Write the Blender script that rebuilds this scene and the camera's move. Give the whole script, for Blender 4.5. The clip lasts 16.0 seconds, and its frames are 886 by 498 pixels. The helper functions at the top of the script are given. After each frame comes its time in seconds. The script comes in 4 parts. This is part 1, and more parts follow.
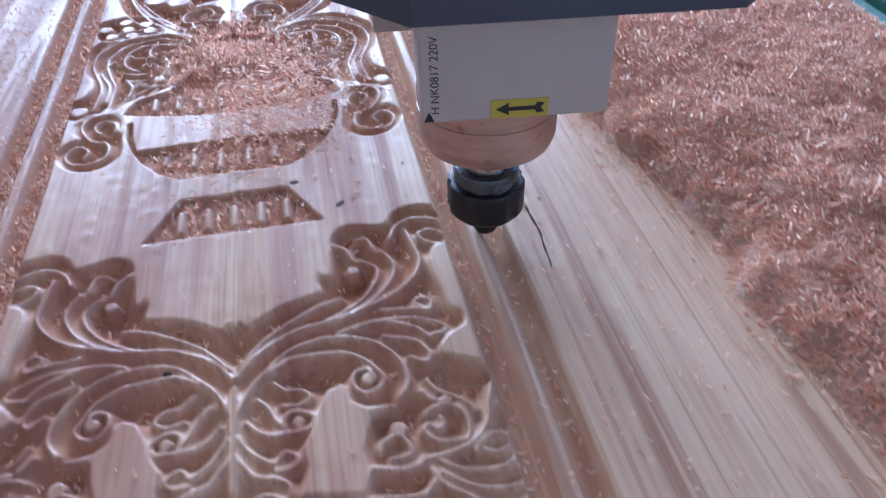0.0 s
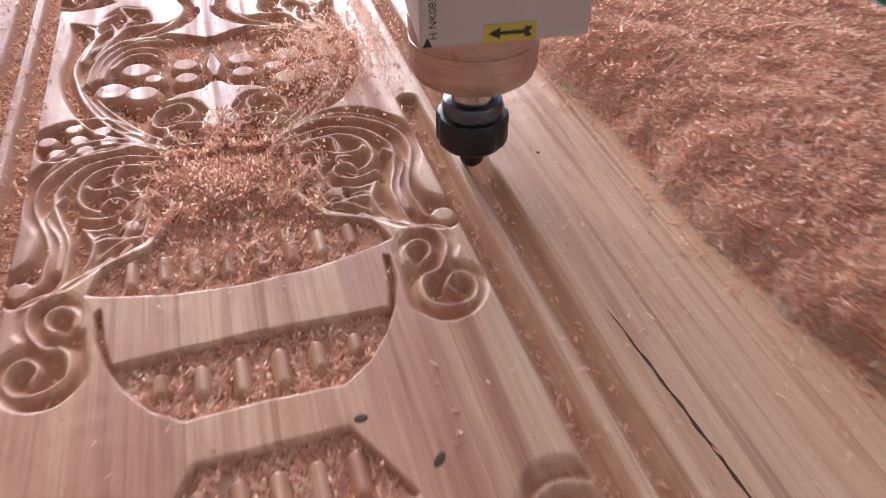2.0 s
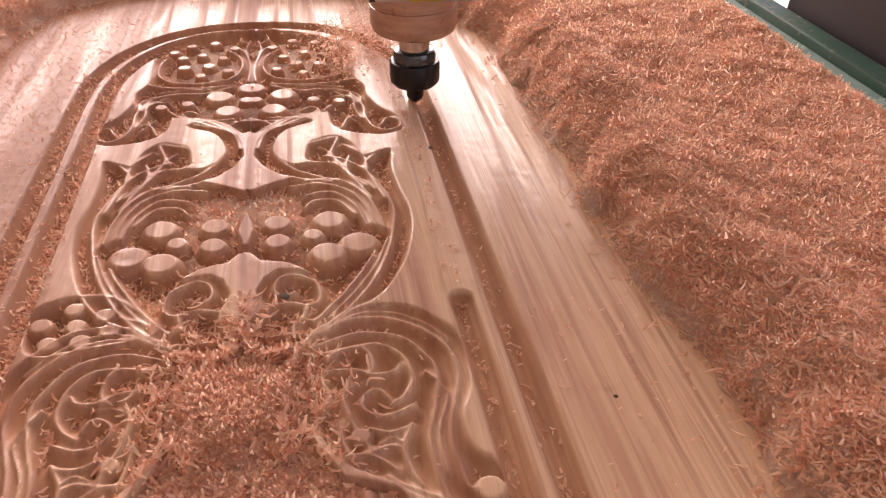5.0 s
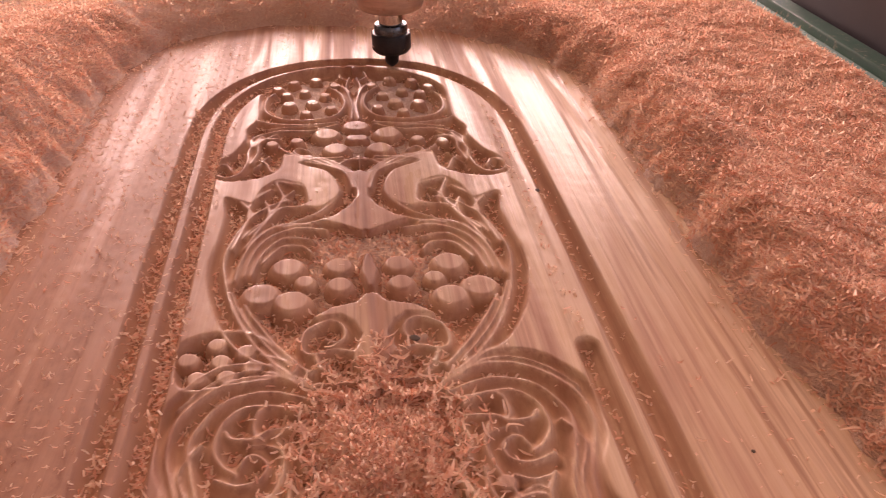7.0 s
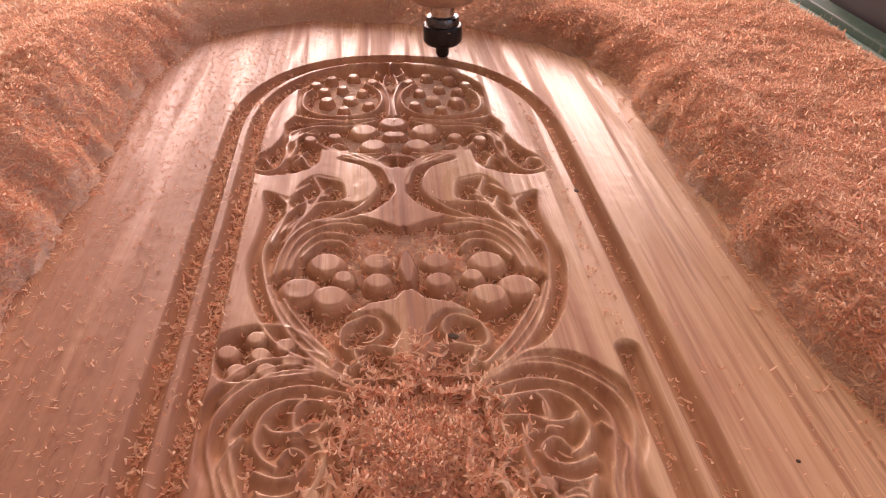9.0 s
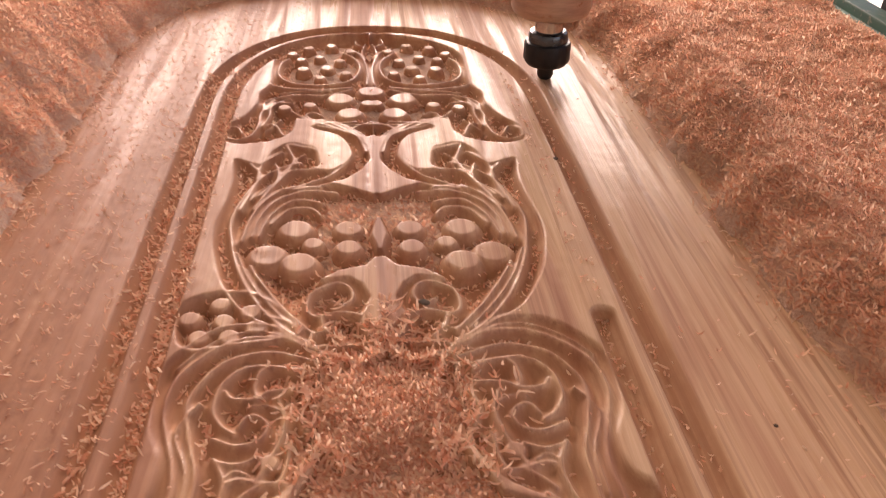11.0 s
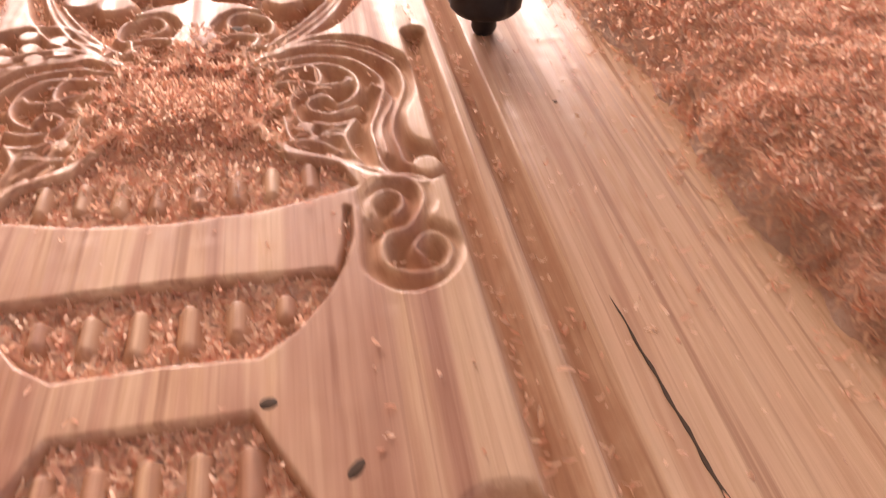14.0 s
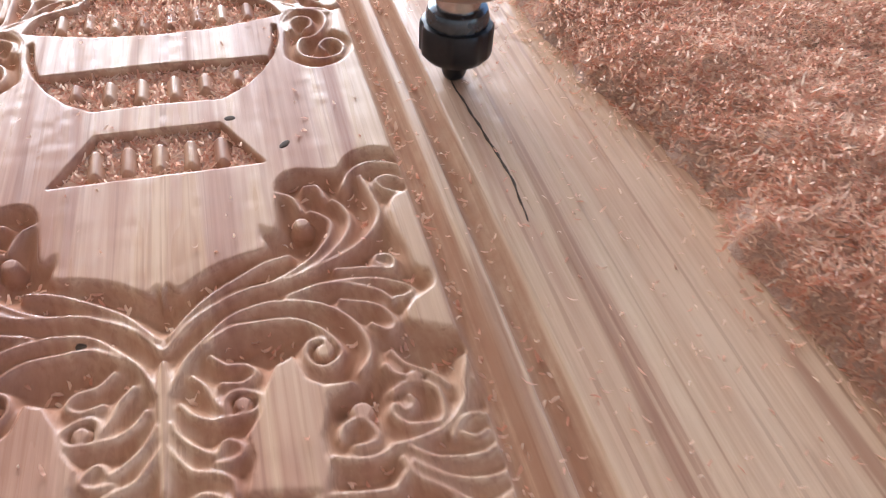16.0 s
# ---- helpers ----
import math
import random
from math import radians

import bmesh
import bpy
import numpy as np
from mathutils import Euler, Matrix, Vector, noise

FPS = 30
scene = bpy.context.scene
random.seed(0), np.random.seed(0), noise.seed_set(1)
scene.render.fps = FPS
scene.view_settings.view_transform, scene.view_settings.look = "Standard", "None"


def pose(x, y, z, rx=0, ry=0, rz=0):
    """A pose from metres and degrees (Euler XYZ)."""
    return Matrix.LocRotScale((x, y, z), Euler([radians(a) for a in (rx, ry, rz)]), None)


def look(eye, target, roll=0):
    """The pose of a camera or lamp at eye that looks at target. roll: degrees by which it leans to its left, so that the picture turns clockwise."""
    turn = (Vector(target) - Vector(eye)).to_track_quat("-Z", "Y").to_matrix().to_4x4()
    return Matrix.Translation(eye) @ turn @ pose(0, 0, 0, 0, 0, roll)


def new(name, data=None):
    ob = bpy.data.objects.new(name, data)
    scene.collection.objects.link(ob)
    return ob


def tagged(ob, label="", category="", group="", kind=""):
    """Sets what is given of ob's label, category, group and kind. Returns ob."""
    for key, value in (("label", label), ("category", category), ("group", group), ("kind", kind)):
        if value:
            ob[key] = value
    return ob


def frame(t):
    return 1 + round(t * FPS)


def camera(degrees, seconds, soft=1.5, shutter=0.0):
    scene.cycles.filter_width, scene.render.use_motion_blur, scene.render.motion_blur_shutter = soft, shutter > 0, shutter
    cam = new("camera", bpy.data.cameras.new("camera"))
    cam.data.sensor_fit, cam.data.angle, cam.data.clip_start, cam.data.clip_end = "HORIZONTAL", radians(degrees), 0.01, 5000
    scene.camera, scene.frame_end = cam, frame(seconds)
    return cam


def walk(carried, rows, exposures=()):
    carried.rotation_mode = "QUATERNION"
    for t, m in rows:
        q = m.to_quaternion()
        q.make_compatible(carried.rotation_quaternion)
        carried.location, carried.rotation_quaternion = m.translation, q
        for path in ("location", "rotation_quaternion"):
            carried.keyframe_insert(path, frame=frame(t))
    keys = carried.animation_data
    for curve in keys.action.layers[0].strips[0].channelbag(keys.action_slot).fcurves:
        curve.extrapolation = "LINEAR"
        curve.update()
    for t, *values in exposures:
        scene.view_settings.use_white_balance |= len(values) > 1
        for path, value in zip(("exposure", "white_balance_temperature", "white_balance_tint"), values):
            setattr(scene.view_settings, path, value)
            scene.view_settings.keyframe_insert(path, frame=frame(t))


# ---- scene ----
cam = camera(61.3, 16.0, 1.0, 0.5)
PATH = [
    (0, (0.018, 0.015, 0.228), (0.285, 1.507, -1.077), -1.9),
    (0.5, (-0.005, 0.043, 0.251), (0.315, 1.533, -1.044), -1.1),
    (1, (-0.025, 0.07, 0.264), (0.387, 1.537, -1.032), -0.8),
    (1.5, (-0.03, 0.115, 0.255), (0.434, 1.57, -1.036), -0.4),
    (2, (-0.016, 0.184, 0.218), (0.395, 1.635, -1.095), -0.8),
    (2.5, (0.008, 0.244, 0.198), (0.348, 1.723, -1.105), -0.2),
    (3, (0.017, 0.272, 0.211), (0.347, 1.805, -1.03), 1.1),
    (3.5, (0.014, 0.278, 0.223), (0.336, 1.829, -0.998), 1.0),
    (4, (0.016, 0.281, 0.223), (0.329, 1.843, -0.987), 0.8),
    (6.3, (-0.014, 0.289, 0.25), (0.228, 1.908, -0.898), -0.1),
    (6.5, (-0.02, 0.29, 0.25), (0.213, 1.913, -0.895), -0.1),
    (7, (-0.036, 0.29, 0.252), (0.166, 1.92, -0.89), 0.0),
    (7.5, (-0.047, 0.291, 0.253), (0.127, 1.923, -0.891), 0.2),
    (8, (-0.046, 0.292, 0.252), (0.106, 1.925, -0.892), 0.1),
    (10.5, (-0.039, 0.292, 0.248), (0.098, 1.923, -0.902), 0.2),
    (11, (-0.033, 0.294, 0.234), (0.122, 1.908, -0.936), 0.4),
    (11.5, (-0.027, 0.292, 0.222), (0.148, 1.886, -0.974), 0.6),
    (12, (-0.022, 0.288, 0.215), (0.17, 1.853, -1.015), 0.7),
    (12.5, (-0.009, 0.277, 0.205), (0.21, 1.81, -1.061), 0.8),
    (13, (0.001, 0.261, 0.195), (0.244, 1.771, -1.094), 1.1),
    (13.5, (0.012, 0.246, 0.185), (0.269, 1.731, -1.13), 0.8),
    (14, (0.023, 0.218, 0.171), (0.294, 1.662, -1.187), 0.9),
    (14.5, (0.031, 0.175, 0.166), (0.319, 1.558, -1.25), 0.5),
    (15, (0.021, 0.129, 0.173), (0.36, 1.446, -1.293), 1.9),
    (15.5, (0.013, 0.085, 0.192), (0.4, 1.414, -1.253), 3.0),
    (16, (0.011, 0.051, 0.204), (0.438, 1.395, -1.214), 3.8),
]
walk(cam, [(t, look(eye, target, roll)) for t, eye, target, roll in PATH],
     [(0, 0.67, 4500, 10), (1.5, 0.58, 5570, 19), (2.5, 0.65, 6440, 25), (3.5, 0.55, 6290, 16), (4, 0.57, 6760, 20), (6.5, 0.44, 8970, 53), (8, 0.44, 8970, 53), (10.5, 0.47, 8720, 33),
      (12.5, 0.66, 8410, 35), (14.0, 0.93, 8210, 36), (14.5, 0.93, 7080, 25), (15, 0.94, 6060, 11), (16, 1.01, 5750, 11)])

# ---- world and light ----
world = bpy.data.worlds.new("daylight")
scene.world = world
world.use_nodes = True
_nt = world.node_tree
_sky = _nt.nodes.new("ShaderNodeTexSky")
_sky.sky_type, _sky.sun_disc = "NISHITA", False
_sky.sun_elevation, _sky.sun_rotation = radians(56), radians(96)
_nt.links.new(_sky.outputs[0], _nt.nodes["Background"].inputs[0])
_nt.nodes["Background"].inputs[1].default_value = 0.15


def area_lamp(name, eye, target, wide, high, watts, colour):
    lamp = bpy.data.lights.new(name, "AREA")
    lamp.shape, lamp.size, lamp.size_y, lamp.energy, lamp.color = "RECTANGLE", wide, high, watts, colour
    ob = new(name, lamp)
    ob.matrix_world = look(eye, target)
    return ob


# daylight through the wide doorway beyond the machine
area_lamp("doorway_daylight", (-0.10, 4.3, 1.10), (0.0, 0.55, 0.2), 3.6, 1.9, 185, (0.98, 0.98, 0.97))
# sunlight that falls past the added ceiling's edge on the floor of the open side
sun = bpy.data.lights.new("sun", "SUN")
sun.energy, sun.angle, sun.color = 5.0, radians(0.5), (1.0, 0.95, 0.88)
new("sun", sun).matrix_world = look((3.0, 0.6, 4.5), (0.0, 0.9, 0.0))


# ---- materials ----
def material(name, rough=0.6, metal=0.0):
    m = bpy.data.materials.new(name)
    m.use_nodes = True
    b = m.node_tree.nodes["Principled BSDF"]
    b.inputs["Roughness"].default_value, b.inputs["Metallic"].default_value = rough, metal
    return m, m.node_tree, b


def node(nt, kind, **inputs):
    n = nt.nodes.new(kind)
    for k, v in inputs.items():
        n.inputs[k.replace("_", " ")].default_value = v
    return n


def ramp(nt, stops):
    r = nt.nodes.new("ShaderNodeValToRGB")
    e = r.color_ramp.elements
    for i, (p, c) in enumerate(stops):
        el = e[i] if i < 2 else e.new(p)
        el.position, el.color = p, (*c, 1)
    return r


def mix(nt, a, b, fac, how="MIX"):
    m = nt.nodes.new("ShaderNodeMix")
    m.data_type, m.blend_type = "RGBA", how
    for socket, v in ((m.inputs[0], fac), (m.inputs[6], a), (m.inputs[7], b)):
        if isinstance(v, bpy.types.NodeSocket):
            nt.links.new(v, socket)
        else:
            socket.default_value = (*v, 1) if isinstance(v, tuple) else v
    return m.outputs[2]


def coords(nt, scale, space="Object"):
    tc, mp = nt.nodes.new("ShaderNodeTexCoord"), nt.nodes.new("ShaderNodeMapping")
    mp.inputs["Scale"].default_value = scale
    nt.links.new(tc.outputs[space], mp.inputs[0])
    return mp.outputs[0]


def noise_tex(nt, vec, scale, detail=4, rough=0.55, warp=0.0):
    n = node(nt, "ShaderNodeTexNoise", Scale=scale, Detail=detail, Roughness=rough, Distortion=warp)
    nt.links.new(vec, n.inputs["Vector"])
    return n.outputs["Fac"]


def bump(nt, b, height, strength, distance=0.001):
    n = node(nt, "ShaderNodeBump", Strength=strength, Distance=distance)
    nt.links.new(height, n.inputs["Height"])
    nt.links.new(n.outputs[0], b.inputs["Normal"])


def wood_material():
    m, nt, b = material("pale_striped_wood", 0.42)
    # broad bands of glued and figured wood, then narrower ones, then pores
    broad = noise_tex(nt, coords(nt, (1, 0.06, 0.3)), 19, 3, 0.5, 1.2)
    strips = noise_tex(nt, coords(nt, (1, 0.05, 0.5)), 62, 3, 0.6, 0.9)
    both = nt.nodes.new("ShaderNodeMath")
    both.operation = "MULTIPLY_ADD"
    nt.links.new(broad, both.inputs[0])
    both.inputs[1].default_value = 0.62
    half = nt.nodes.new("ShaderNodeMath")
    half.operation, half.inputs[1].default_value = "MULTIPLY", 0.42
    nt.links.new(strips, half.inputs[0])
    nt.links.new(half.outputs[0], both.inputs[2])
    side = nt.nodes.new("ShaderNodeSeparateXYZ")
    nt.links.new(coords(nt, (1, 1, 1)), side.inputs[0])
    # the wood colour pales towards +x, painting in light that side lacks
    side_lift = nt.nodes.new("ShaderNodeMath")
    side_lift.operation, side_lift.inputs[1].default_value = "MULTIPLY_ADD", 0.80
    nt.links.new(side.outputs[0], side_lift.inputs[0])
    nt.links.new(both.outputs[0], side_lift.inputs[2])
    base = ramp(nt, [(0.335, (0.33, 0.160, 0.105)), (0.655, (0.74, 0.55, 0.385)), (0.407, (0.45, 0.240, 0.165)), (0.478, (0.55, 0.335, 0.230)), (0.542, (0.66, 0.455, 0.310))])
    nt.links.new(side_lift.outputs[0], base.inputs[0])
    fine = noise_tex(nt, coords(nt, (1, 0.02, 1)), 420, 4, 0.6, 0.1)
    fr = ramp(nt, [(0.32, (0.74, 0.62, 0.56)), (0.6, (1, 1, 1))])
    nt.links.new(fine, fr.inputs[0])
    c = mix(nt, base.outputs[0], fr.outputs[0], 0.55, "MULTIPLY")
    streak = noise_tex(nt, coords(nt, (1, 0.030, 1)), 68, 4, 0.6, 0.9)
    sr = ramp(nt, [(0.57, (0, 0, 0)), (0.65, (0.55, 0.55, 0.55))])
    nt.links.new(streak, sr.inputs[0])
    c = mix(nt, c, (0.30, 0.130, 0.080), sr.outputs[0])
    line = noise_tex(nt, coords(nt, (1, 0.010, 1)), 300, 2, 0.5, 0.4)
    lr = ramp(nt, [(0.58, (0, 0, 0)), (0.63, (0.3, 0.3, 0.3))])
    nt.links.new(line, lr.inputs[0])
    c = mix(nt, c, (0.30, 0.13, 0.085), lr.outputs[0])
    # torn, fuzzy patches along the grain
    fuzz = noise_tex(nt, coords(nt, (1, 0.10, 1)), 55, 4, 0.7, 0.5)
    zr = ramp(nt, [(0.58, (0, 0, 0)), (0.74, (0.6, 0.6, 0.6))])
    nt.links.new(fuzz, zr.inputs[0])
    c = mix(nt, c, (0.47, 0.235, 0.145), zr.outputs[0])
    blot = noise_tex(nt, coords(nt, (1, 0.35, 1)), 9, 3)
    br = ramp(nt, [(0.35, (0.94, 0.83, 0.78)), (0.65, (1, 1, 1))])
    nt.links.new(blot, br.inputs[0])
    c = mix(nt, c, br.outputs[0], 0.9, "MULTIPLY")
    # a film of dust lies along the side that is not being cut, its colour darkened to dim that side
    spread = nt.nodes.new("ShaderNodeMath")
    spread.operation, spread.inputs[1].default_value = "MULTIPLY_ADD", 0.10
    nt.links.new(noise_tex(nt, coords(nt, (1, 0.5, 1)), 40, 5, 0.65), spread.inputs[0])
    nt.links.new(side.outputs[0], spread.inputs[2])
    dim_film = nt.nodes.new("ShaderNodeMapRange")
    dim_film.inputs["From Min"].default_value, dim_film.inputs["From Max"].default_value = -0.03, -0.13
    dim_film.inputs["To Max"].default_value = 0.80
    nt.links.new(spread.outputs[0], dim_film.inputs["Value"])
    speck = ramp(nt, [(0.40, (0.25, 0.25, 0.25)), (0.60, (1, 1, 1))])
    nt.links.new(noise_tex(nt, coords(nt, (1, 0.6, 1)), 260, 4, 0.7), speck.inputs[0])
    dusty = mix(nt, (0.0, 0.0, 0.0), speck.outputs[0], dim_film.outputs[0])
    c = mix(nt, c, (0.42, 0.210, 0.130), dusty)
    # the planed face is burnished in its close-grained bands; what the cutter has opened is dull, and browner by depth:
    # painted shade with some dust
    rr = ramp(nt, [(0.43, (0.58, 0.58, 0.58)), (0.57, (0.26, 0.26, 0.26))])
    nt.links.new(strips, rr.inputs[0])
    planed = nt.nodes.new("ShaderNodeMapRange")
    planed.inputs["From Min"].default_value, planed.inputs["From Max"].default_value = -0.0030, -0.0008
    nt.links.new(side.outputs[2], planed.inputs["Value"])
    shade_dust = ramp(nt, [(0.35, (0.35, 0.35, 0.35)), (0.65, (0.75, 0.75, 0.75))])
    nt.links.new(noise_tex(nt, coords(nt, (1, 0.5, 1)), 120, 4, 0.7), shade_dust.inputs[0])
    nt.links.new(mix(nt, mix(nt, c, (0.44, 0.225, 0.135), shade_dust.outputs[0]), c, planed.outputs[0]), b.inputs["Base Color"])
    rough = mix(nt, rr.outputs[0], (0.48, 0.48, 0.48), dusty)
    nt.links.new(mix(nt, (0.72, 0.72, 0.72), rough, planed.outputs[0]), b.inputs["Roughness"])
    gloss = nt.nodes.new("ShaderNodeMapRange")
    gloss.inputs["To Min"].default_value, gloss.inputs["To Max"].default_value = 0.05, 0.25
    nt.links.new(planed.outputs[0], gloss.inputs["Value"])
    nt.links.new(gloss.outputs[0], b.inputs["Specular IOR Level"])
    bump(nt, b, fine, 0.35, 0.0006)
    return m


def chip_material(name, dark, light):
    """Thin shavings, which let some light through."""
    m, nt, b = material(name, 0.8)
    b.inputs["Specular IOR Level"].default_value = 0.12
    b.inputs["Sheen Weight"].default_value, b.inputs["Sheen Roughness"].default_value = 0.4, 0.4
    geo = nt.nodes.new("ShaderNodeNewGeometry")
    r = ramp(nt, [(0.0, dark), (1.0, light), (0.5, tuple(0.4 * p + 0.6 * q for p, q in zip(dark, light)))])
    nt.links.new(geo.outputs["Random Per Island"], r.inputs[0])
    nt.links.new(r.outputs[0], b.inputs["Base Color"])
    thin, blend = nt.nodes.new("ShaderNodeBsdfTranslucent"), nt.nodes.new("ShaderNodeMixShader")
    nt.links.new(r.outputs[0], thin.inputs[0])
    blend.inputs[0].default_value = 0.58
    nt.links.new(b.outputs[0], blend.inputs[1])
    nt.links.new(thin.outputs[0], blend.inputs[2])
    nt.links.new(blend.outputs[0], nt.nodes["Material Output"].inputs[0])
    return m


def dust_material():
    m, nt, b = material("red_wood_dust", 0.9)
    b.inputs["Sheen Weight"].default_value, b.inputs["Sheen Roughness"].default_value = 0.5, 0.4
    n1, n2 = noise_tex(nt, coords(nt, (1, 1, 1)), 400, 5, 0.7), noise_tex(nt, coords(nt, (1, 1, 1)), 30, 3)
    r = ramp(nt, [(0.3, (0.78, 0.46, 0.32)), (0.7, (0.96, 0.70, 0.54))])
    nt.links.new(n1, r.inputs[0])
    r2 = ramp(nt, [(0.3, (0.86, 0.82, 0.80)), (0.7, (1, 1, 1))])
    nt.links.new(n2, r2.inputs[0])
    nt.links.new(mix(nt, r.outputs[0], r2.outputs[0], 1.0, "MULTIPLY"), b.inputs["Base Color"])
    bump(nt, b, n1, 1.0, 0.004)
    return m


def worn_material(name, colour, rough, metal=0.0, vary=0.15, scale=60, stretch=(1, 1, 1), spots=None):
    m, nt, b = material(name, rough, metal)
    n1 = noise_tex(nt, coords(nt, stretch), scale, 5, 0.65)
    r = ramp(nt, [(0.3, tuple(c * (1 - vary) for c in colour)), (0.7, tuple(min(1, c * (1 + vary)) for c in colour))])
    nt.links.new(n1, r.inputs[0])
    c = r.outputs[0]
    if spots:
        n2 = noise_tex(nt, coords(nt, (1, 1, 1)), 140, 3, 0.7)
        r2 = ramp(nt, [(0.60, (0, 0, 0)), (0.72, (1, 1, 1))])
        nt.links.new(n2, r2.inputs[0])
        c = mix(nt, c, spots, r2.outputs[0])
    nt.links.new(c, b.inputs["Base Color"])
    rr = ramp(nt, [(0.3, (rough * 0.8,) * 3), (0.7, (min(1, rough * 1.2),) * 3)])
    nt.links.new(n1, rr.inputs[0])
    nt.links.new(rr.outputs[0], b.inputs["Roughness"])
    bump(nt, b, n1, 0.08, 0.0005)
    return m


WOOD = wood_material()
DUST = dust_material()
CHIPS = chip_material("curled_red_shavings", (0.81, 0.43, 0.29), (1.0, 0.80, 0.63))
PALE_CHIPS = chip_material("curled_pale_shavings", (0.78, 0.41, 0.27), (1.0, 0.77, 0.60))
CASING = worn_material("grey_painted_aluminium", (0.50, 0.45, 0.41), 0.42, 0.25, 0.06, 30)
NOSE = worn_material("dusty_turned_aluminium", (0.52, 0.39, 0.32), 0.36, 0.75, 0.18, 55, (1, 1, 5), (0.42, 0.24, 0.17))
NUT_COLLAR = worn_material("blued_steel", (0.10, 0.12, 0.14), 0.25, 0.9, 0.15, 90)
STEEL = worn_material("bright_steel", (0.55, 0.53, 0.52), 0.22, 1.0, 0.1, 90)
BLACK = worn_material("blackened_steel", (0.025, 0.025, 0.028), 0.38, 0.5, 0.3, 120)
COVER = worn_material("dark_slate_painted_sheet", (0.055, 0.06, 0.085), 0.45, 0.0, 0.12, 25)
YELLOW = worn_material("yellow_vinyl", (0.50, 0.40, 0.05), 0.4, 0.0, 0.06, 40)
KNOT = worn_material("dark_resin_knot", (0.075, 0.045, 0.028), 0.95, 0.0, 0.3, 500)
INK = worn_material("black_ink", (0.02, 0.02, 0.02), 0.6, 0.0, 0.1, 40)
GREEN = worn_material("green_enamel", (0.008, 0.075, 0.05), 0.5, 0.0, 0.2, 30, (1, 1, 1), (0.25, 0.22, 0.18))
GREEN_LIGHT = worn_material("pale_green_dusty_enamel", (0.30, 0.48, 0.44), 0.25, 0.3, 0.12, 30)
DARK_PANEL = worn_material("dark_grey_cabinet_paint", (0.035, 0.027, 0.032), 0.5, 0.0, 0.15, 8)
CONCRETE = worn_material("swept_concrete", (0.62, 0.60, 0.57), 0.85, 0.0, 0.2, 4)
# tone of the unseen walls, set for how much light they bounce
PLASTER = worn_material("unseen_wall_plaster", (0.42, 0.39, 0.36), 0.9, 0.0, 0.1, 3)
BED = worn_material("machine_bed_board", (0.28, 0.20, 0.15), 0.8, 0.0, 0.2, 20)


# ---- mesh helpers ----
def empty(name):
    return new(name)


def mesh_arrays(name, verts, quads, mat, parent=None, normals=None, smooth=True):
    """One mesh object from arrays of vertices and four-cornered faces."""
    me = bpy.data.meshes.new(name)
    n, k = len(verts), len(quads)
    me.vertices.add(n)
    me.vertices.foreach_set("co", np.ascontiguousarray(verts, dtype=np.float32).ravel())
    me.loops.add(4 * k)
    me.loops.foreach_set("vertex_index", np.ascontiguousarray(quads, dtype=np.int32).ravel())
    me.polygons.add(k)
    me.polygons.foreach_set("loop_start", np.arange(0, 4 * k, 4, dtype=np.int32))
    me.polygons.foreach_set("use_smooth", np.full(k, smooth))
    me.update(calc_edges=True)
    me.validate()
    if normals is not None:
        me.normals_split_custom_set_from_vertices(normals.tolist())
    me.materials.append(mat)
    ob = new(name, me)
    ob.parent = parent
    return ob


def part(name, bm, mat, parent=None, label="", smooth=False):
    me = bpy.data.meshes.new(name)
    bmesh.ops.recalc_face_normals(bm, faces=bm.faces)
    bm.to_mesh(me)
    bm.free()
    me.materials.append(mat)
    if smooth:
        me.shade_smooth()
        me.set_sharp_from_angle(angle=radians(35))
    ob = new(name, me)
    ob.parent = parent
    return tagged(ob, label)


def box(bm, x0, x1, y0, y1, z0, z1, bev=0.0):
    made = bmesh.ops.create_cube(bm, size=1, matrix=Matrix.LocRotScale(((x0 + x1) / 2, (y0 + y1) / 2, (z0 + z1) / 2), None, (x1 - x0, y1 - y0, z1 - z0)))["verts"]
    if bev:
        edges = {e for v in made for e in v.link_edges}
        bmesh.ops.bevel(bm, geom=list(edges), offset=bev, segments=2, affect="EDGES", profile=0.6)
    return bm


def turned(bm, profile, seg=64):
    """A solid turned round z from (radius, height) pairs."""
    rings = [[bm.verts.new((r * math.cos(2 * math.pi * i / seg), r * math.sin(2 * math.pi * i / seg), z)) for i in range(seg)] for r, z in profile]
    for a, b in zip(rings, rings[1:]):
        for i in range(seg):
            bm.faces.new((a[i], a[(i + 1) % seg], b[(i + 1) % seg], b[i]))
    bm.faces.new(rings[0])
    bm.faces.new(rings[-1])
    return bm


def prism(bm, outline, z0, z1):
    low, high = [bm.verts.new((x, y, z0)) for x, y in outline], [bm.verts.new((x, y, z1)) for x, y in outline]
    n = len(outline)
    for i in range(n):
        bm.faces.new((low[i], low[(i + 1) % n], high[(i + 1) % n], high[i]))
    bm.faces.new(low)
    bm.faces.new(high)
    return bm


def step(a, b, x):
    t = np.clip((x - a) / (b - a), 0, 1)
    return t * t * (3 - 2 * t)


rng = np.random.default_rng(4)


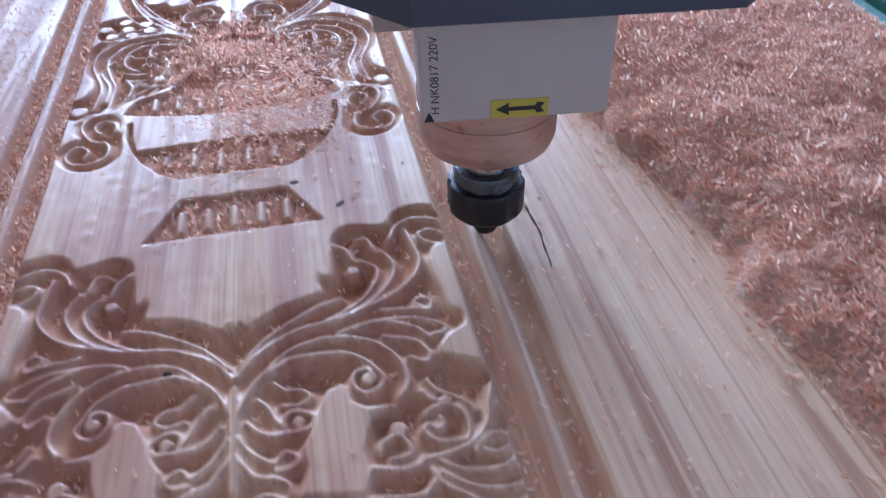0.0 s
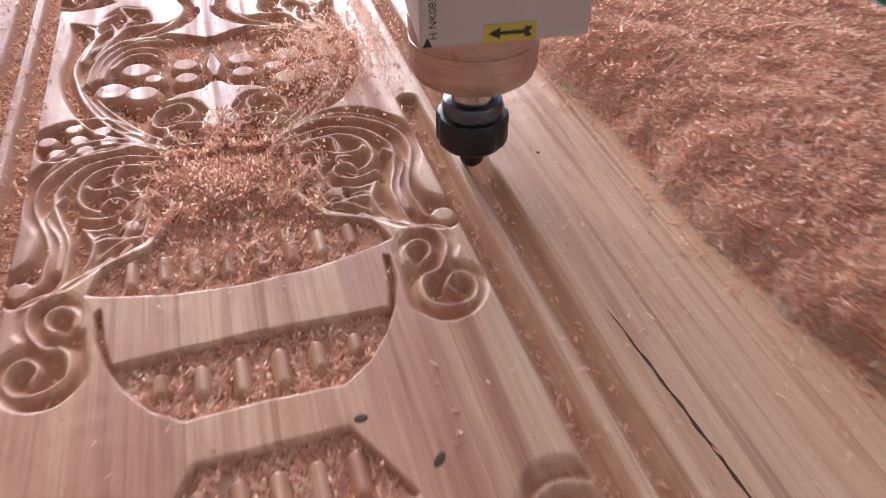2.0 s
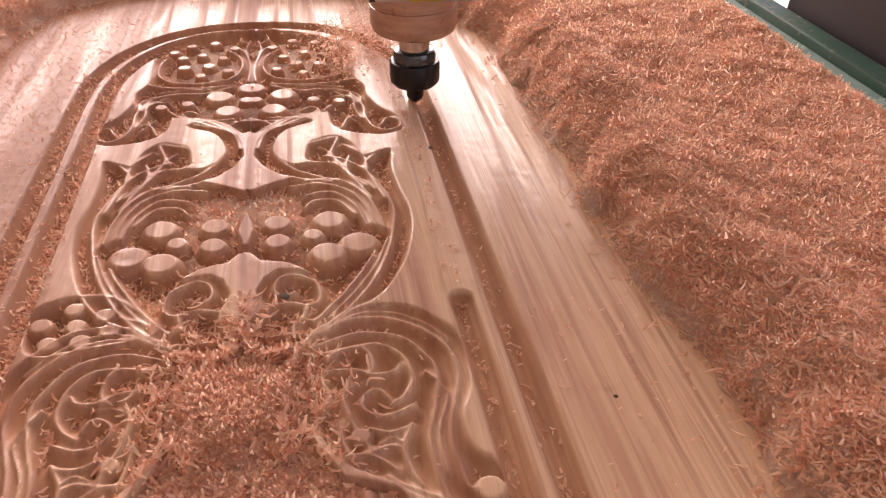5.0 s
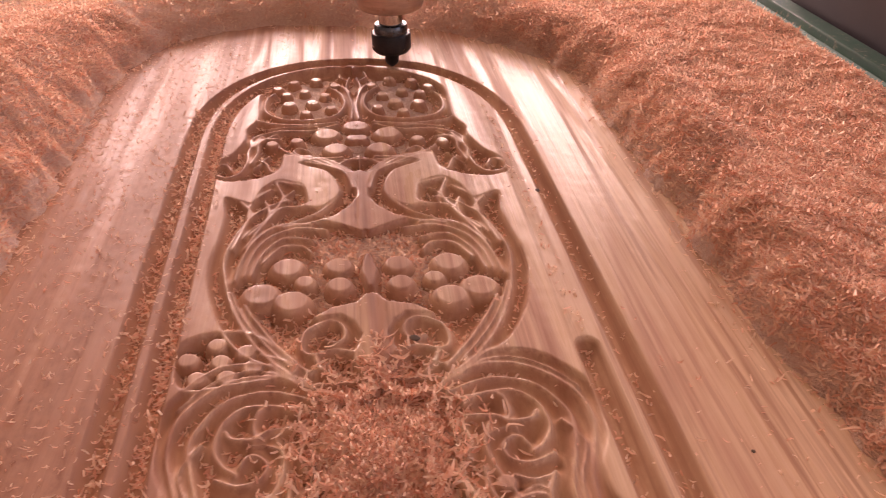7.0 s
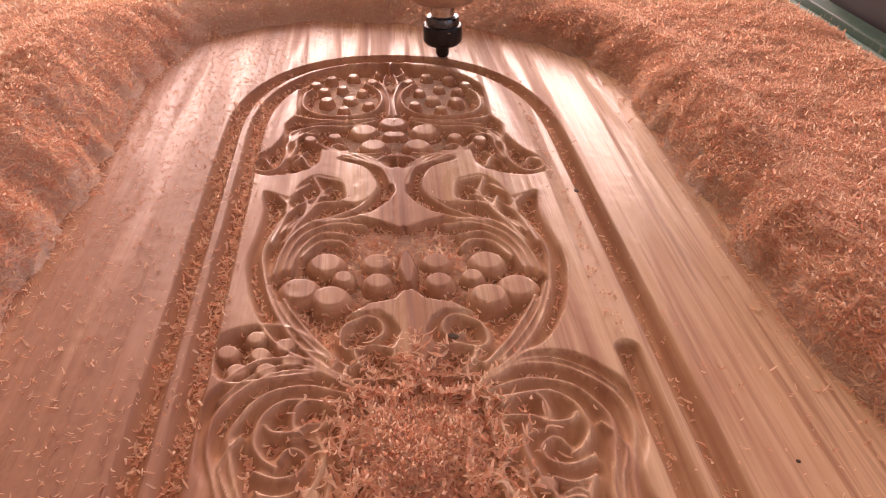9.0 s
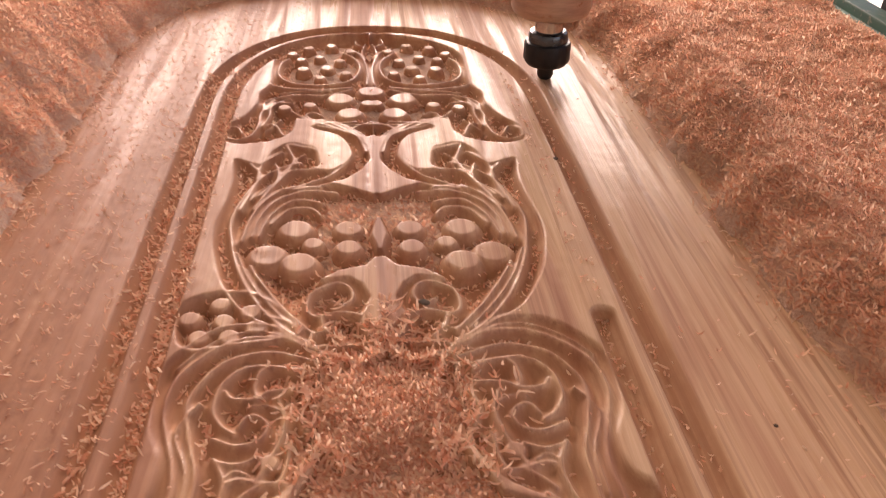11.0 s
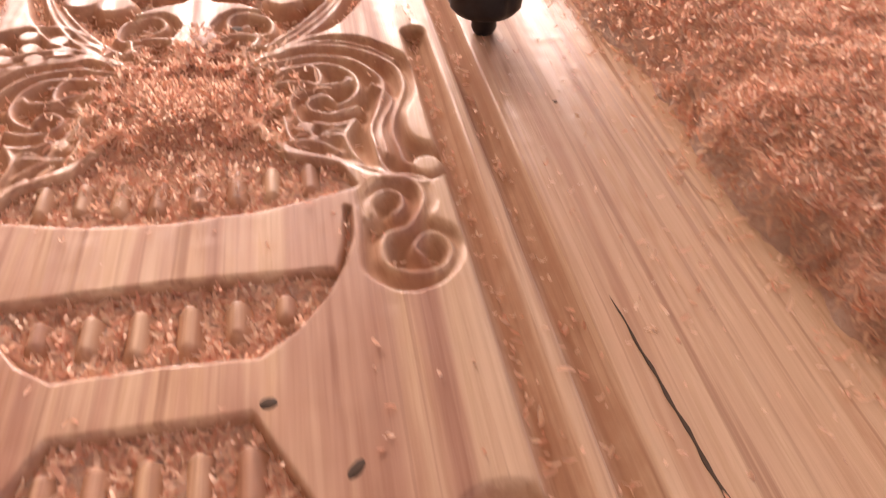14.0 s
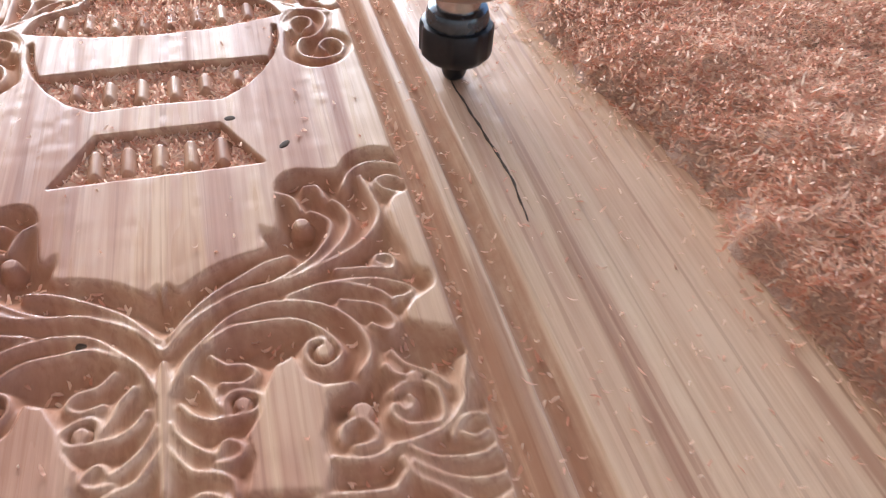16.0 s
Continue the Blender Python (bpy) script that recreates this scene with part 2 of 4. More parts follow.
def value_noise(x, y, cell, seed):
    """Smooth noise from -1 to 1 over arrays of places."""
    table = np.random.default_rng(seed).uniform(-1, 1, (256, 256))
    gx, gy = x / cell + 1000, y / cell + 1000
    i, j = np.floor(gx).astype(int), np.floor(gy).astype(int)
    fx, fy = gx - i, gy - j
    fx, fy = fx * fx * (3 - 2 * fx), fy * fy * (3 - 2 * fy)
    i, j, i1, j1 = i % 256, j % 256, (i + 1) % 256, (j + 1) % 256
    return (table[i, j] * (1 - fx) + table[i1, j] * fx) * (1 - fy) + (table[i, j1] * (1 - fx) + table[i1, j1] * fx) * fy


# ---- the carved panel ----
X0, X1, Y0, Y1, CELL = -0.262, 0.206, 0.04, 1.10, 0.00082
DEEP, COVE, FINE = 0.0100, 0.0130, 0.0006
PARTS = ["field", "border_groove", "palmette", "vase", "side_curl", "scroll_acanthus", "grape_heart", "crown", "grape_bunch"]


def softened(field, reach):
    """The field averaged over a bell of that reach."""
    k = np.arange(-int(3 * reach / FINE), int(3 * reach / FINE) + 1)
    bell = np.exp(-0.5 * (k * FINE / reach) ** 2)
    bell /= bell.sum()
    for axis in (0, 1):
        wide = np.pad(field, [(len(k) // 2, len(k) // 2) if a == axis else (0, 0) for a in (0, 1)], mode="reflect")
        n = field.shape[axis]
        field = sum(w * (wide[i:i + n] if axis == 0 else wide[:, i:i + n]) for i, w in enumerate(bell))
    return field


class Relief:
    """Half of the ornament, drawn in millimetres from the panel's axis: what is cut away, how near each place lies to a crest."""

    def __init__(self):
        self.nu, self.nv = int(0.128 / FINE), int(0.99 / FINE)
        self.u, self.v = np.meshgrid(FINE * np.arange(self.nu), FINE * np.arange(self.nv), indexing="ij")
        self.cut = np.zeros((self.nu, self.nv), bool)
        self.near = np.full((self.nu, self.nv), 1.0)
        self.raised = np.full((self.nu, self.nv), -1.0)
        self.part = np.zeros((self.nu, self.nv), np.int8)
        self.edges = []

    def inside(self, pts):
        c = np.zeros_like(self.cut)
        for (a, b), (p, q) in zip(pts, pts[1:] + pts[:1]):
            if b != q:
                c ^= ((b > self.v) != (q > self.v)) & (self.u < (p - a) * (self.v - b) / (q - b) + a)
        return c

    def stroke(self, pts, wide):
        for (a, b), (p, q) in zip(pts, pts[1:]):
            i0, i1 = max(0, int((min(a, p) - wide) / FINE)), int((max(a, p) + wide) / FINE) + 2
            j0, j1 = max(0, int((min(b, q) - wide) / FINE)), int((max(b, q) + wide) / FINE) + 2
            if i1 <= 0 or j1 <= 0:
                continue
            u, v = self.u[i0:i1, j0:j1], self.v[i0:i1, j0:j1]
            s = np.clip(((u - a) * (p - a) + (v - b) * (q - b)) / max((p - a) ** 2 + (q - b) ** 2, 1e-12), 0, 1)
            d = np.hypot(u - a - s * (p - a), v - b - s * (q - b)) / wide
            self.near[i0:i1, j0:j1] = np.minimum(self.near[i0:i1, j0:j1], d)

    def outline(self, line, wide):
        """The closed line, but for what runs along the axis, where the halves meet."""
        for a, b in zip(line, line[1:] + line[:1]):
            if max(a[0], b[0]) > 0.0035:
                self.stroke([a, b], wide)

    def height(self):
        z = -DEEP * (1 - (1 - np.clip(self.near * 1.05 - 0.05, 0, 1)) ** 2.9)
        z = np.where(self.cut, z - 0.0004 * (self.near < 1), 0)
        # a ball-nosed cutter leaves the bottoms of the flutes round and their crests sharp
        for reach in (0.0009, 0.0016):
            z = np.where(self.cut & (self.raised < -0.5), np.maximum(z, softened(z, reach)), z)
        return np.where(self.cut, np.maximum(z, self.raised), 0)


HALVES = {1: Relief(), -1: Relief()}
BOTH = (1, -1)


def smooth_line(pts, closed=False):
    """A rounded line through the given millimetre points, in metres."""
    p = [(a / 1000, b / 1000) for a, b in pts]
    if len(p) < 3:
        return p
    ends = (p[-1], p[0]) if closed else (p[0], p[-1])
    q = [ends[0], *p, ends[1]] + ([p[1]] if closed else [])
    made = []
    for i in range(1, len(q) - 2):
        for k in range(5):
            t = k / 5
            made.append(tuple(0.5 * (2 * q[i][n] + (q[i + 1][n] - q[i - 1][n]) * t + (2 * q[i - 1][n] - 5 * q[i][n] + 4 * q[i + 1][n] - q[i + 2][n]) * t * t
                                     + (3 * q[i][n] - q[i - 1][n] - 3 * q[i + 1][n] + q[i + 2][n]) * t ** 3) for n in (0, 1)))
    return made if closed else made + [q[-2]]


def region(*pts, name="", sides=BOTH, round_off=True, floor=None):
    """Cuts the wood away within an outline, with coved walls."""
    line = smooth_line(pts, True) if round_off else [(a / 1000, b / 1000) for a, b in pts]
    for side in sides:
        half = HALVES[side]
        mask = half.inside(line)
        half.cut |= mask
        half.part[mask] = PARTS.index(name or SECTION)
        half.edges.append((line, 0.006 if floor else COVE))
        if floor:
            half.raised = np.maximum(half.raised, np.where(mask, -floor, -1))


def isle(*pts, sides=BOTH):
    """Leaves a flat island standing."""
    line = [(a / 1000, b / 1000) for a, b in pts]
    if min(line[0][0], line[-1][0]) < 0.004:
        line = [(-0.001, line[0][1]), *line, (-0.001, line[-1][1])]
    for side in sides:
        HALVES[side].cut &= ~HALVES[side].inside(line)
        HALVES[side].outline(line, COVE * 0.8)


def crest(*pts, wide=COVE, sides=BOTH):
    """A sharp crest between two hollow flutes."""
    for side in sides:
        HALVES[side].stroke(smooth_line(pts), wide)


def ball(u, v, r, sides=BOTH):
    """A berry, its top shaved flat by the panel's face."""
    for side in sides:
        half = HALVES[side]
        d = np.hypot(half.u - u / 1000, half.v - v / 1000) / (r / 1000)
        half.raised = np.maximum(half.raised, np.where(d < 1, np.minimum(-0.0006, -DEEP + DEEP * 1.18 * np.sqrt(np.clip(1 - d * d, 0, 1))), -1))


def slat(u, v0, v1, wide=4.8):
    """A short gabled bar standing in a sunk bed."""
    for half in HALVES.values():
        side = np.abs(half.u - u / 1000) / (wide / 1000)
        end = np.clip((half.v - v0 / 1000) / 0.004, 0, 1) * np.clip((v1 / 1000 + 0.001 - half.v) / 0.001, 0, 1)
        half.raised = np.maximum(half.raised, np.where((side < 1) & (end > 0), -0.0056 + 0.0050 * np.minimum(1.25 * (1 - side), 1) * end, -1))


SECTION = "palmette"
region((0, 241), (6, 246), (16, 253), (26, 257), (37, 260), (36, 268), (37, 273), (42, 270), (44, 286), (46, 298), (54, 304), (71, 301), (77, 309), (86, 313), (97, 311), (103, 303), (104, 291), (99, 282), (91, 277), (89, 263), (91, 250), (92, 239), (96, 236), (96, 228), (87, 222), (83, 215), (93, 209), (101, 205), (104, 195), (104, 187), (104, 172), (104, 162), (102, 145), (41, 134), (0, 143))
isle((41, 206), (44, 197), (50, 193), (59, 192), (50, 190), (48, 180), (46, 175), (47, 164), (45, 157), (24, 161), (27, 172), (25, 180), (29, 186), (32, 196), (36, 204))
crest((1, 219), (8, 228), (16, 234), (28, 240), (43, 242), (58, 247), (70, 253), (79, 261), (84, 271), (83, 283), (81, 295))
crest((73, 290), (77, 298), (85, 303), (95, 301), (101, 295), (102, 287), (99, 281), (93, 282), (88, 286), (87, 291), (92, 293), (96, 291))
crest((2, 224), (13, 237), (26, 246), (37, 252), (46, 254))
crest((36, 241), (45, 245), (55, 252), (62, 261), (64, 269), (61, 274), (57, 277))
crest((51, 245), (58, 249), (67, 258), (72, 269), (70, 278), (67, 282))
crest((57, 292), (62, 292), (64, 284))
crest((45, 291), (51, 287), (54, 278))
crest((43, 234), (55, 237), (65, 235), (75, 230), (79, 224))
crest((62, 243), (72, 242), (80, 240), (83, 240), (84, 244), (82, 247), (78, 247), (77, 244), (79, 242))
crest((56, 237), (68, 237), (77, 235), (86, 230), (87, 226), (81, 225))
crest((61, 228), (72, 224), (77, 218), (78, 213), (75, 211), (70, 215))
crest((2, 202), (7, 213), (15, 222), (23, 229), (34, 232), (45, 231), (55, 227), (63, 219), (67, 209), (67, 202), (63, 196))
crest((13, 218), (23, 224), (33, 224), (43, 223), (51, 218), (56, 211), (58, 205), (54, 201), (49, 201), (46, 205), (46, 209), (48, 212), (52, 212), (54, 208))
crest((15, 213), (20, 208), (26, 207), (29, 203), (25, 200), (18, 201))
crest((9, 206), (13, 201), (16, 194), (19, 190))
crest((5, 196), (9, 191), (15, 188), (23, 188), (28, 189), (30, 193), (27, 196), (22, 197), (19, 195), (19, 191))
crest((2, 190), (5, 184), (10, 179), (15, 176), (17, 179), (19, 180), (22, 178), (23, 175), (20, 173), (15, 173))
crest((0, 183), (4, 177), (8, 172), (14, 170), (19, 167), (20, 162))
crest((71, 186), (75, 188), (80, 188), (85, 184), (86, 178), (84, 172), (78, 172), (73, 173), (69, 178), (71, 181), (74, 178), (77, 180), (76, 183))
crest((74, 202), (77, 196), (84, 191), (89, 185))
crest((71, 197), (74, 192), (81, 190))
crest((98, 193), (95, 185), (93, 178), (87, 171), (81, 168), (74, 167), (67, 167))
crest((98, 194), (102, 195), (106, 192), (107, 189), (103, 186), (99, 185))
crest((86, 166), (89, 170), (94, 172), (99, 170), (102, 167), (102, 161), (99, 158))
crest((89, 166), (93, 164), (97, 165))
crest((72, 165), (79, 160), (87, 158), (95, 158), (101, 161))
crest((72, 160), (81, 153), (90, 150), (98, 150), (104, 153))
crest((80, 149), (84, 145), (90, 141), (95, 140), (100, 142))
crest((52, 173), (53, 176), (56, 178), (60, 178), (63, 173), (63, 170), (60, 169), (56, 169))
crest((49, 167), (54, 165), (60, 164), (65, 165), (68, 167))
crest((41, 154), (46, 155), (53, 154), (60, 153), (65, 153), (69, 157))
crest((69, 162), (72, 155), (77, 151), (81, 147), (81, 142))
ball(53, 271, 4.5)
ball(60, 181, 5)
ball(79, 190, 4)
ball(52, 207, 4.5)
ball(24, 192, 4)
crest((0, 214), (1, 200), (0, 185), (0, 167))
crest((4, 158), (10, 164), (18, 160), (24, 152))

SECTION = "vase"
region((0, 344), (27, 344), (44, 311), (0, 311), round_off=False, floor=0.0056)
region((0, 364), (29, 363), (40, 371), (50, 384), (57, 398), (61, 412), (62, 428), (59, 430), (57, 410), (54, 397), (0, 399), round_off=False, floor=0.0056)
region((0, 428), (30, 430), (59, 437), (66, 440), (60, 456), (40, 464), (32, 480), (30, 520), (30, 546), (0, 548), round_off=False, floor=0.0056)
for place in (0, 13, 26):
    slat(place, 314, 334)
for place in (7.5, 22, 37):
    slat(place, 366 + place * 0.25, 388)
for place in (7, 21, 34, 48):
    slat(place, 434 + place * 0.1, 457)

SECTION = "side_curl"
region((64, 419), (64, 432), (71, 444), (83, 445), (92, 440), (93, 426), (90, 419), (96, 413), (99, 403), (94, 391), (84, 383), (73, 383), (65, 390), (62, 398))
crest((66, 421), (65, 432), (72, 443), (80, 444), (87, 439), (88, 428), (81, 415), (73, 412), (70, 405), (71, 396), (80, 391), (89, 393), (93, 400), (91, 408), (86, 410), (81, 404), (83, 398))
crest((69, 423), (69, 431), (75, 436), (80, 433), (80, 426), (76, 422))


SECTION = "scroll_acanthus"
region((21, 520), (31, 545), (41, 553), (52, 561), (67, 563), (80, 559), (90, 549), (98, 538), (100, 523), (97, 503), (91, 488), (91, 472), (97, 465), (102, 464), (102, 452), (100, 443), (91, 439), (82, 443), (73, 445), (66, 451), (55, 460), (48, 464), (39, 469), (28, 490), (18, 479))
crest((31, 544), (46, 552), (60, 554), (72, 550), (83, 541), (91, 529), (93, 514), (90, 500), (85, 485), (83, 473), (84, 462), (85, 453), (89, 451))
crest((32, 537), (48, 543), (60, 543), (72, 538), (80, 527), (84, 514), (80, 495), (75, 479), (75, 466), (76, 452), (80, 444))
crest((36, 532), (52, 535), (63, 534), (71, 525), (73, 512), (69, 503), (63, 498))
crest((61, 502), (59, 506), (55, 507), (50, 502), (52, 495), (61, 492), (71, 496))
crest((37, 529), (47, 534), (55, 532), (57, 522), (55, 516))
crest((37, 521), (50, 520), (56, 516), (66, 517), (69, 521))
crest((52, 486), (60, 483), (68, 485))
crest((69, 486), (64, 475), (65, 464), (68, 456))
crest((47, 516), (43, 504), (45, 491), (49, 482), (51, 476))
crest((40, 492), (41, 480), (43, 473))
crest((41, 473), (50, 474), (58, 476), (62, 475))
crest((50, 473), (56, 469), (60, 464))
crest((28, 490), (33, 478), (41, 469), (49, 464))
crest((56, 462), (63, 456), (70, 452), (76, 447))
crest((34, 516), (37, 506), (34, 498))
ball(93, 451, 8)
ball(48, 483, 6)
crest((36, 547), (54, 557), (68, 557), (82, 548), (92, 535), wide=0.009)
crest((79, 515), (86, 500), (79, 480), (79, 460), wide=0.009)
crest((55, 478), (60, 480), (64, 477), wide=0.008)
crest((44, 508), (51, 512), (58, 512), wide=0.008)

SECTION = "grape_heart"
region((2, 545), (34, 545), (50, 559), (67, 571), (80, 592), (88, 616), (92, 644), (89, 672), (88, 696), (90, 720), (76, 714), (71, 714), (66, 731), (56, 742), (44, 738), (38, 733), (35, 713), (39, 708), (27, 706), (17, 718), (16, 734), (24, 753), (43, 765), (26, 772), (7, 754), (0, 731), (0, 719), (0, 682))
isle((0, 614), (3, 613), (8, 606), (22, 602), (31, 595), (17, 597), (10, 591), (6, 580), (10, 568), (3, 556))
isle((1, 651), (4, 635), (1, 621), (0, 621))
isle((0, 770), (21, 769), (10, 754), (4, 734), (3, 719), (9, 705), (19, 694), (28, 690), (15, 684), (2, 676), (0, 677))
crest((34, 546), (51, 563), (65, 584), (75, 608), (80, 629), (83, 652), (78, 677), (70, 697), (57, 711), (47, 715))
crest((33, 554), (48, 573), (61, 594), (68, 608))
crest((34, 685), (54, 685), (67, 668), (73, 649), (75, 630))
crest((24, 679), (43, 681), (59, 671), (67, 653), (70, 634))
crest((33, 668), (49, 671), (61, 655), (66, 634))
crest((33, 655), (39, 662), (51, 661), (60, 646))
crest((3, 718), (10, 704), (20, 693), (35, 687), (50, 683))
crest((15, 726), (18, 715), (27, 701), (39, 692), (54, 683))
crest((6, 730), (10, 749), (21, 764), (32, 774))
crest((34, 716), (38, 732), (48, 737), (57, 739), (52, 721), (54, 709), (58, 701))
crest((60, 730), (68, 720), (72, 712), (73, 696))
crest((63, 714), (60, 702), (62, 690), (70, 676))
crest((79, 714), (72, 703), (73, 690), (79, 661))
crest((38, 707), (53, 705), (62, 687), (72, 662))
crest((10, 567), (21, 570), (32, 567), (37, 572), (35, 585), (24, 592), (17, 589), (15, 580), (20, 575), (25, 578))
crest((10, 568), (10, 559), (5, 549))
crest((30, 566), (28, 558), (22, 551))
ball(46, 641, 13)
ball(60, 617, 14)
ball(43, 610, 13)
ball(36, 627, 8)
ball(17, 641, 11)
ball(17, 623, 10)
crest((40, 556), (56, 577), (68, 598), (76, 620), wide=0.009)
crest((24, 560), (33, 556), (42, 566), wide=0.008)
crest((62, 690), (69, 683), (74, 672), wide=0.008)
crest((45, 728), (50, 720), (48, 712), wide=0.008)

SECTION = "crown"
region((0, 939), (23, 945), (45, 936), (65, 920), (77, 899), (78, 869), (77, 841), (84, 822), (84, 805), (91, 783), (100, 770), (104, 757), (102, 746), (89, 741), (74, 743), (64, 748), (55, 756), (52, 776), (39, 773), (18, 758), (10, 752), (2, 752), (0, 774))
crest((3, 838), (2, 870), (8, 901), (19, 914))
crest((21, 904), (11, 889), (8, 868), (15, 847), (34, 838), (58, 841), (71, 856), (72, 879), (66, 892))
crest((14, 833), (40, 829), (66, 833), (76, 839))
crest((14, 829), (35, 819), (59, 819), (77, 808), (78, 793))
crest((71, 810), (79, 789), (79, 771), (83, 754), (92, 748), (101, 753), (101, 763), (94, 767), (89, 757))
crest((58, 805), (70, 805), (76, 793))
crest((53, 780), (55, 760), (61, 754), (66, 767), (71, 772))
crest((11, 774), (31, 774), (47, 779), (57, 791))
crest((33, 777), (42, 778), (47, 785), (42, 789), (36, 784))
crest((0, 774), (11, 767), (16, 758))
ball(16, 908, 6.5)
ball(32, 921, 6.5)
ball(51, 916, 6.5)
ball(64, 903, 6.5)
ball(41, 895, 6)
ball(56, 890, 6)
ball(24, 887, 6)
ball(34, 872, 7.5)
ball(53, 870, 7.5)
ball(19, 861, 6)
ball(39, 853, 6)
ball(23, 813, 13.5)
ball(3, 805, 7.5)
ball(1, 826, 12.5)
ball(16, 788, 12.5)
ball(63, 798, 6.5)
ball(45, 802, 7)
crest((30, 826), (50, 826), (68, 822), wide=0.009)
crest((60, 814), (72, 800), (73, 784), (76, 768), wide=0.009)
crest((64, 778), (69, 768), (74, 760), wide=0.008)
crest((26, 762), (38, 768), (50, 770), wide=0.008)
crest((6, 918), (12, 926), (10, 938), wide=0.008)
crest((2, 890), (6, 905), (3, 925), wide=0.008)

SECTION = "grape_bunch"
region((98, 559), (99, 576), (89, 585), (70, 587), (55, 579), (39, 558), (50, 552), (66, 550), (90, 547), sides=(-1,))
ball(92, 568, 7.5, (-1,))
ball(79, 578, 7, (-1,))
ball(76, 566, 7, (-1,))
ball(64, 572, 7.5, (-1,))
ball(86, 555, 7, (-1,))
ball(72, 555, 7, (-1,))
ball(60, 561, 7.5, (-1,))
crest((57, 569), (46, 564), (39, 558), sides=(-1,))


# the walls of every cut slope down from its outline
for half in HALVES.values():
    for line, wide in half.edges:
        half.outline(line, wide)


def axis_x(y):
    return -0.031 - 0.007 * np.clip((y - 0.24) / 0.62, 0, 1)


def skew(y):
    return 0.07 * step(0.35, 0.75, y)


def face_uv(x, y):
    u = x - axis_x(y)
    return u, y + skew(y) * u


def sample(field, u, v):
    """Reads one half's grid between its nodes."""
    i, j = np.clip(u / FINE, 0, field.shape[0] - 1.001), np.clip(v / FINE, 0, field.shape[1] - 1.001)
    a, b = i.astype(int), j.astype(int)
    f, g = i - a, j - b
    return (field[a, b] * (1 - f) + field[a + 1, b] * f) * (1 - g) + (field[a, b + 1] * (1 - f) + field[a + 1, b + 1] * f) * g


def arch_distance(u, v, half, top, spring):
    """Signed distance in from an arched border of that half width."""
    rise = top - spring
    e = (np.abs(u / half) ** 2.3 + (np.clip(v - spring, 0, None) / rise) ** 2.3) ** (1 / 2.3)
    return (1 - e) * half


def groove(d, wide, deep):
    return np.where(np.abs(d) < wide, -deep * (1 - (np.abs(d) / wide) ** 2.0), 0)


LEFT_Z, RIGHT_Z = HALVES[-1].height(), HALVES[1].height()


def surface(x, y):
    """The height of the carved face, and which part of it a place belongs to."""
    u, v = face_uv(x, y)
    au = np.abs(u)
    z = np.where(u < 0, sample(LEFT_Z, au, v), sample(RIGHT_Z, au, v))
    i, j = np.clip((au / FINE).astype(int), 0, LEFT_Z.shape[0] - 1), np.clip((v / FINE).astype(int), 0, LEFT_Z.shape[1] - 1)
    which = np.where(u < 0, HALVES[-1].part[i, j], HALVES[1].part[i, j])
    z = np.where((au < 0.127) & (v < 0.985), z, 0)
    outer = groove(arch_distance(u, v, 0.1225, 0.960, 0.80), 0.0066, 0.0075)
    inner = arch_distance(u, v, 0.1045, 0.941, 0.80)
    slot = groove(np.where(v < 0.562, inner, np.hypot(inner, v - 0.562)), 0.0066, 0.0075)
    second = np.where(u < 0, groove(inner, 0.0066, 0.0075), slot)
    border = np.minimum(outer, second)
    which = np.where(border < np.minimum(z, -1e-5), 1, which)
    return np.minimum(z, border), which


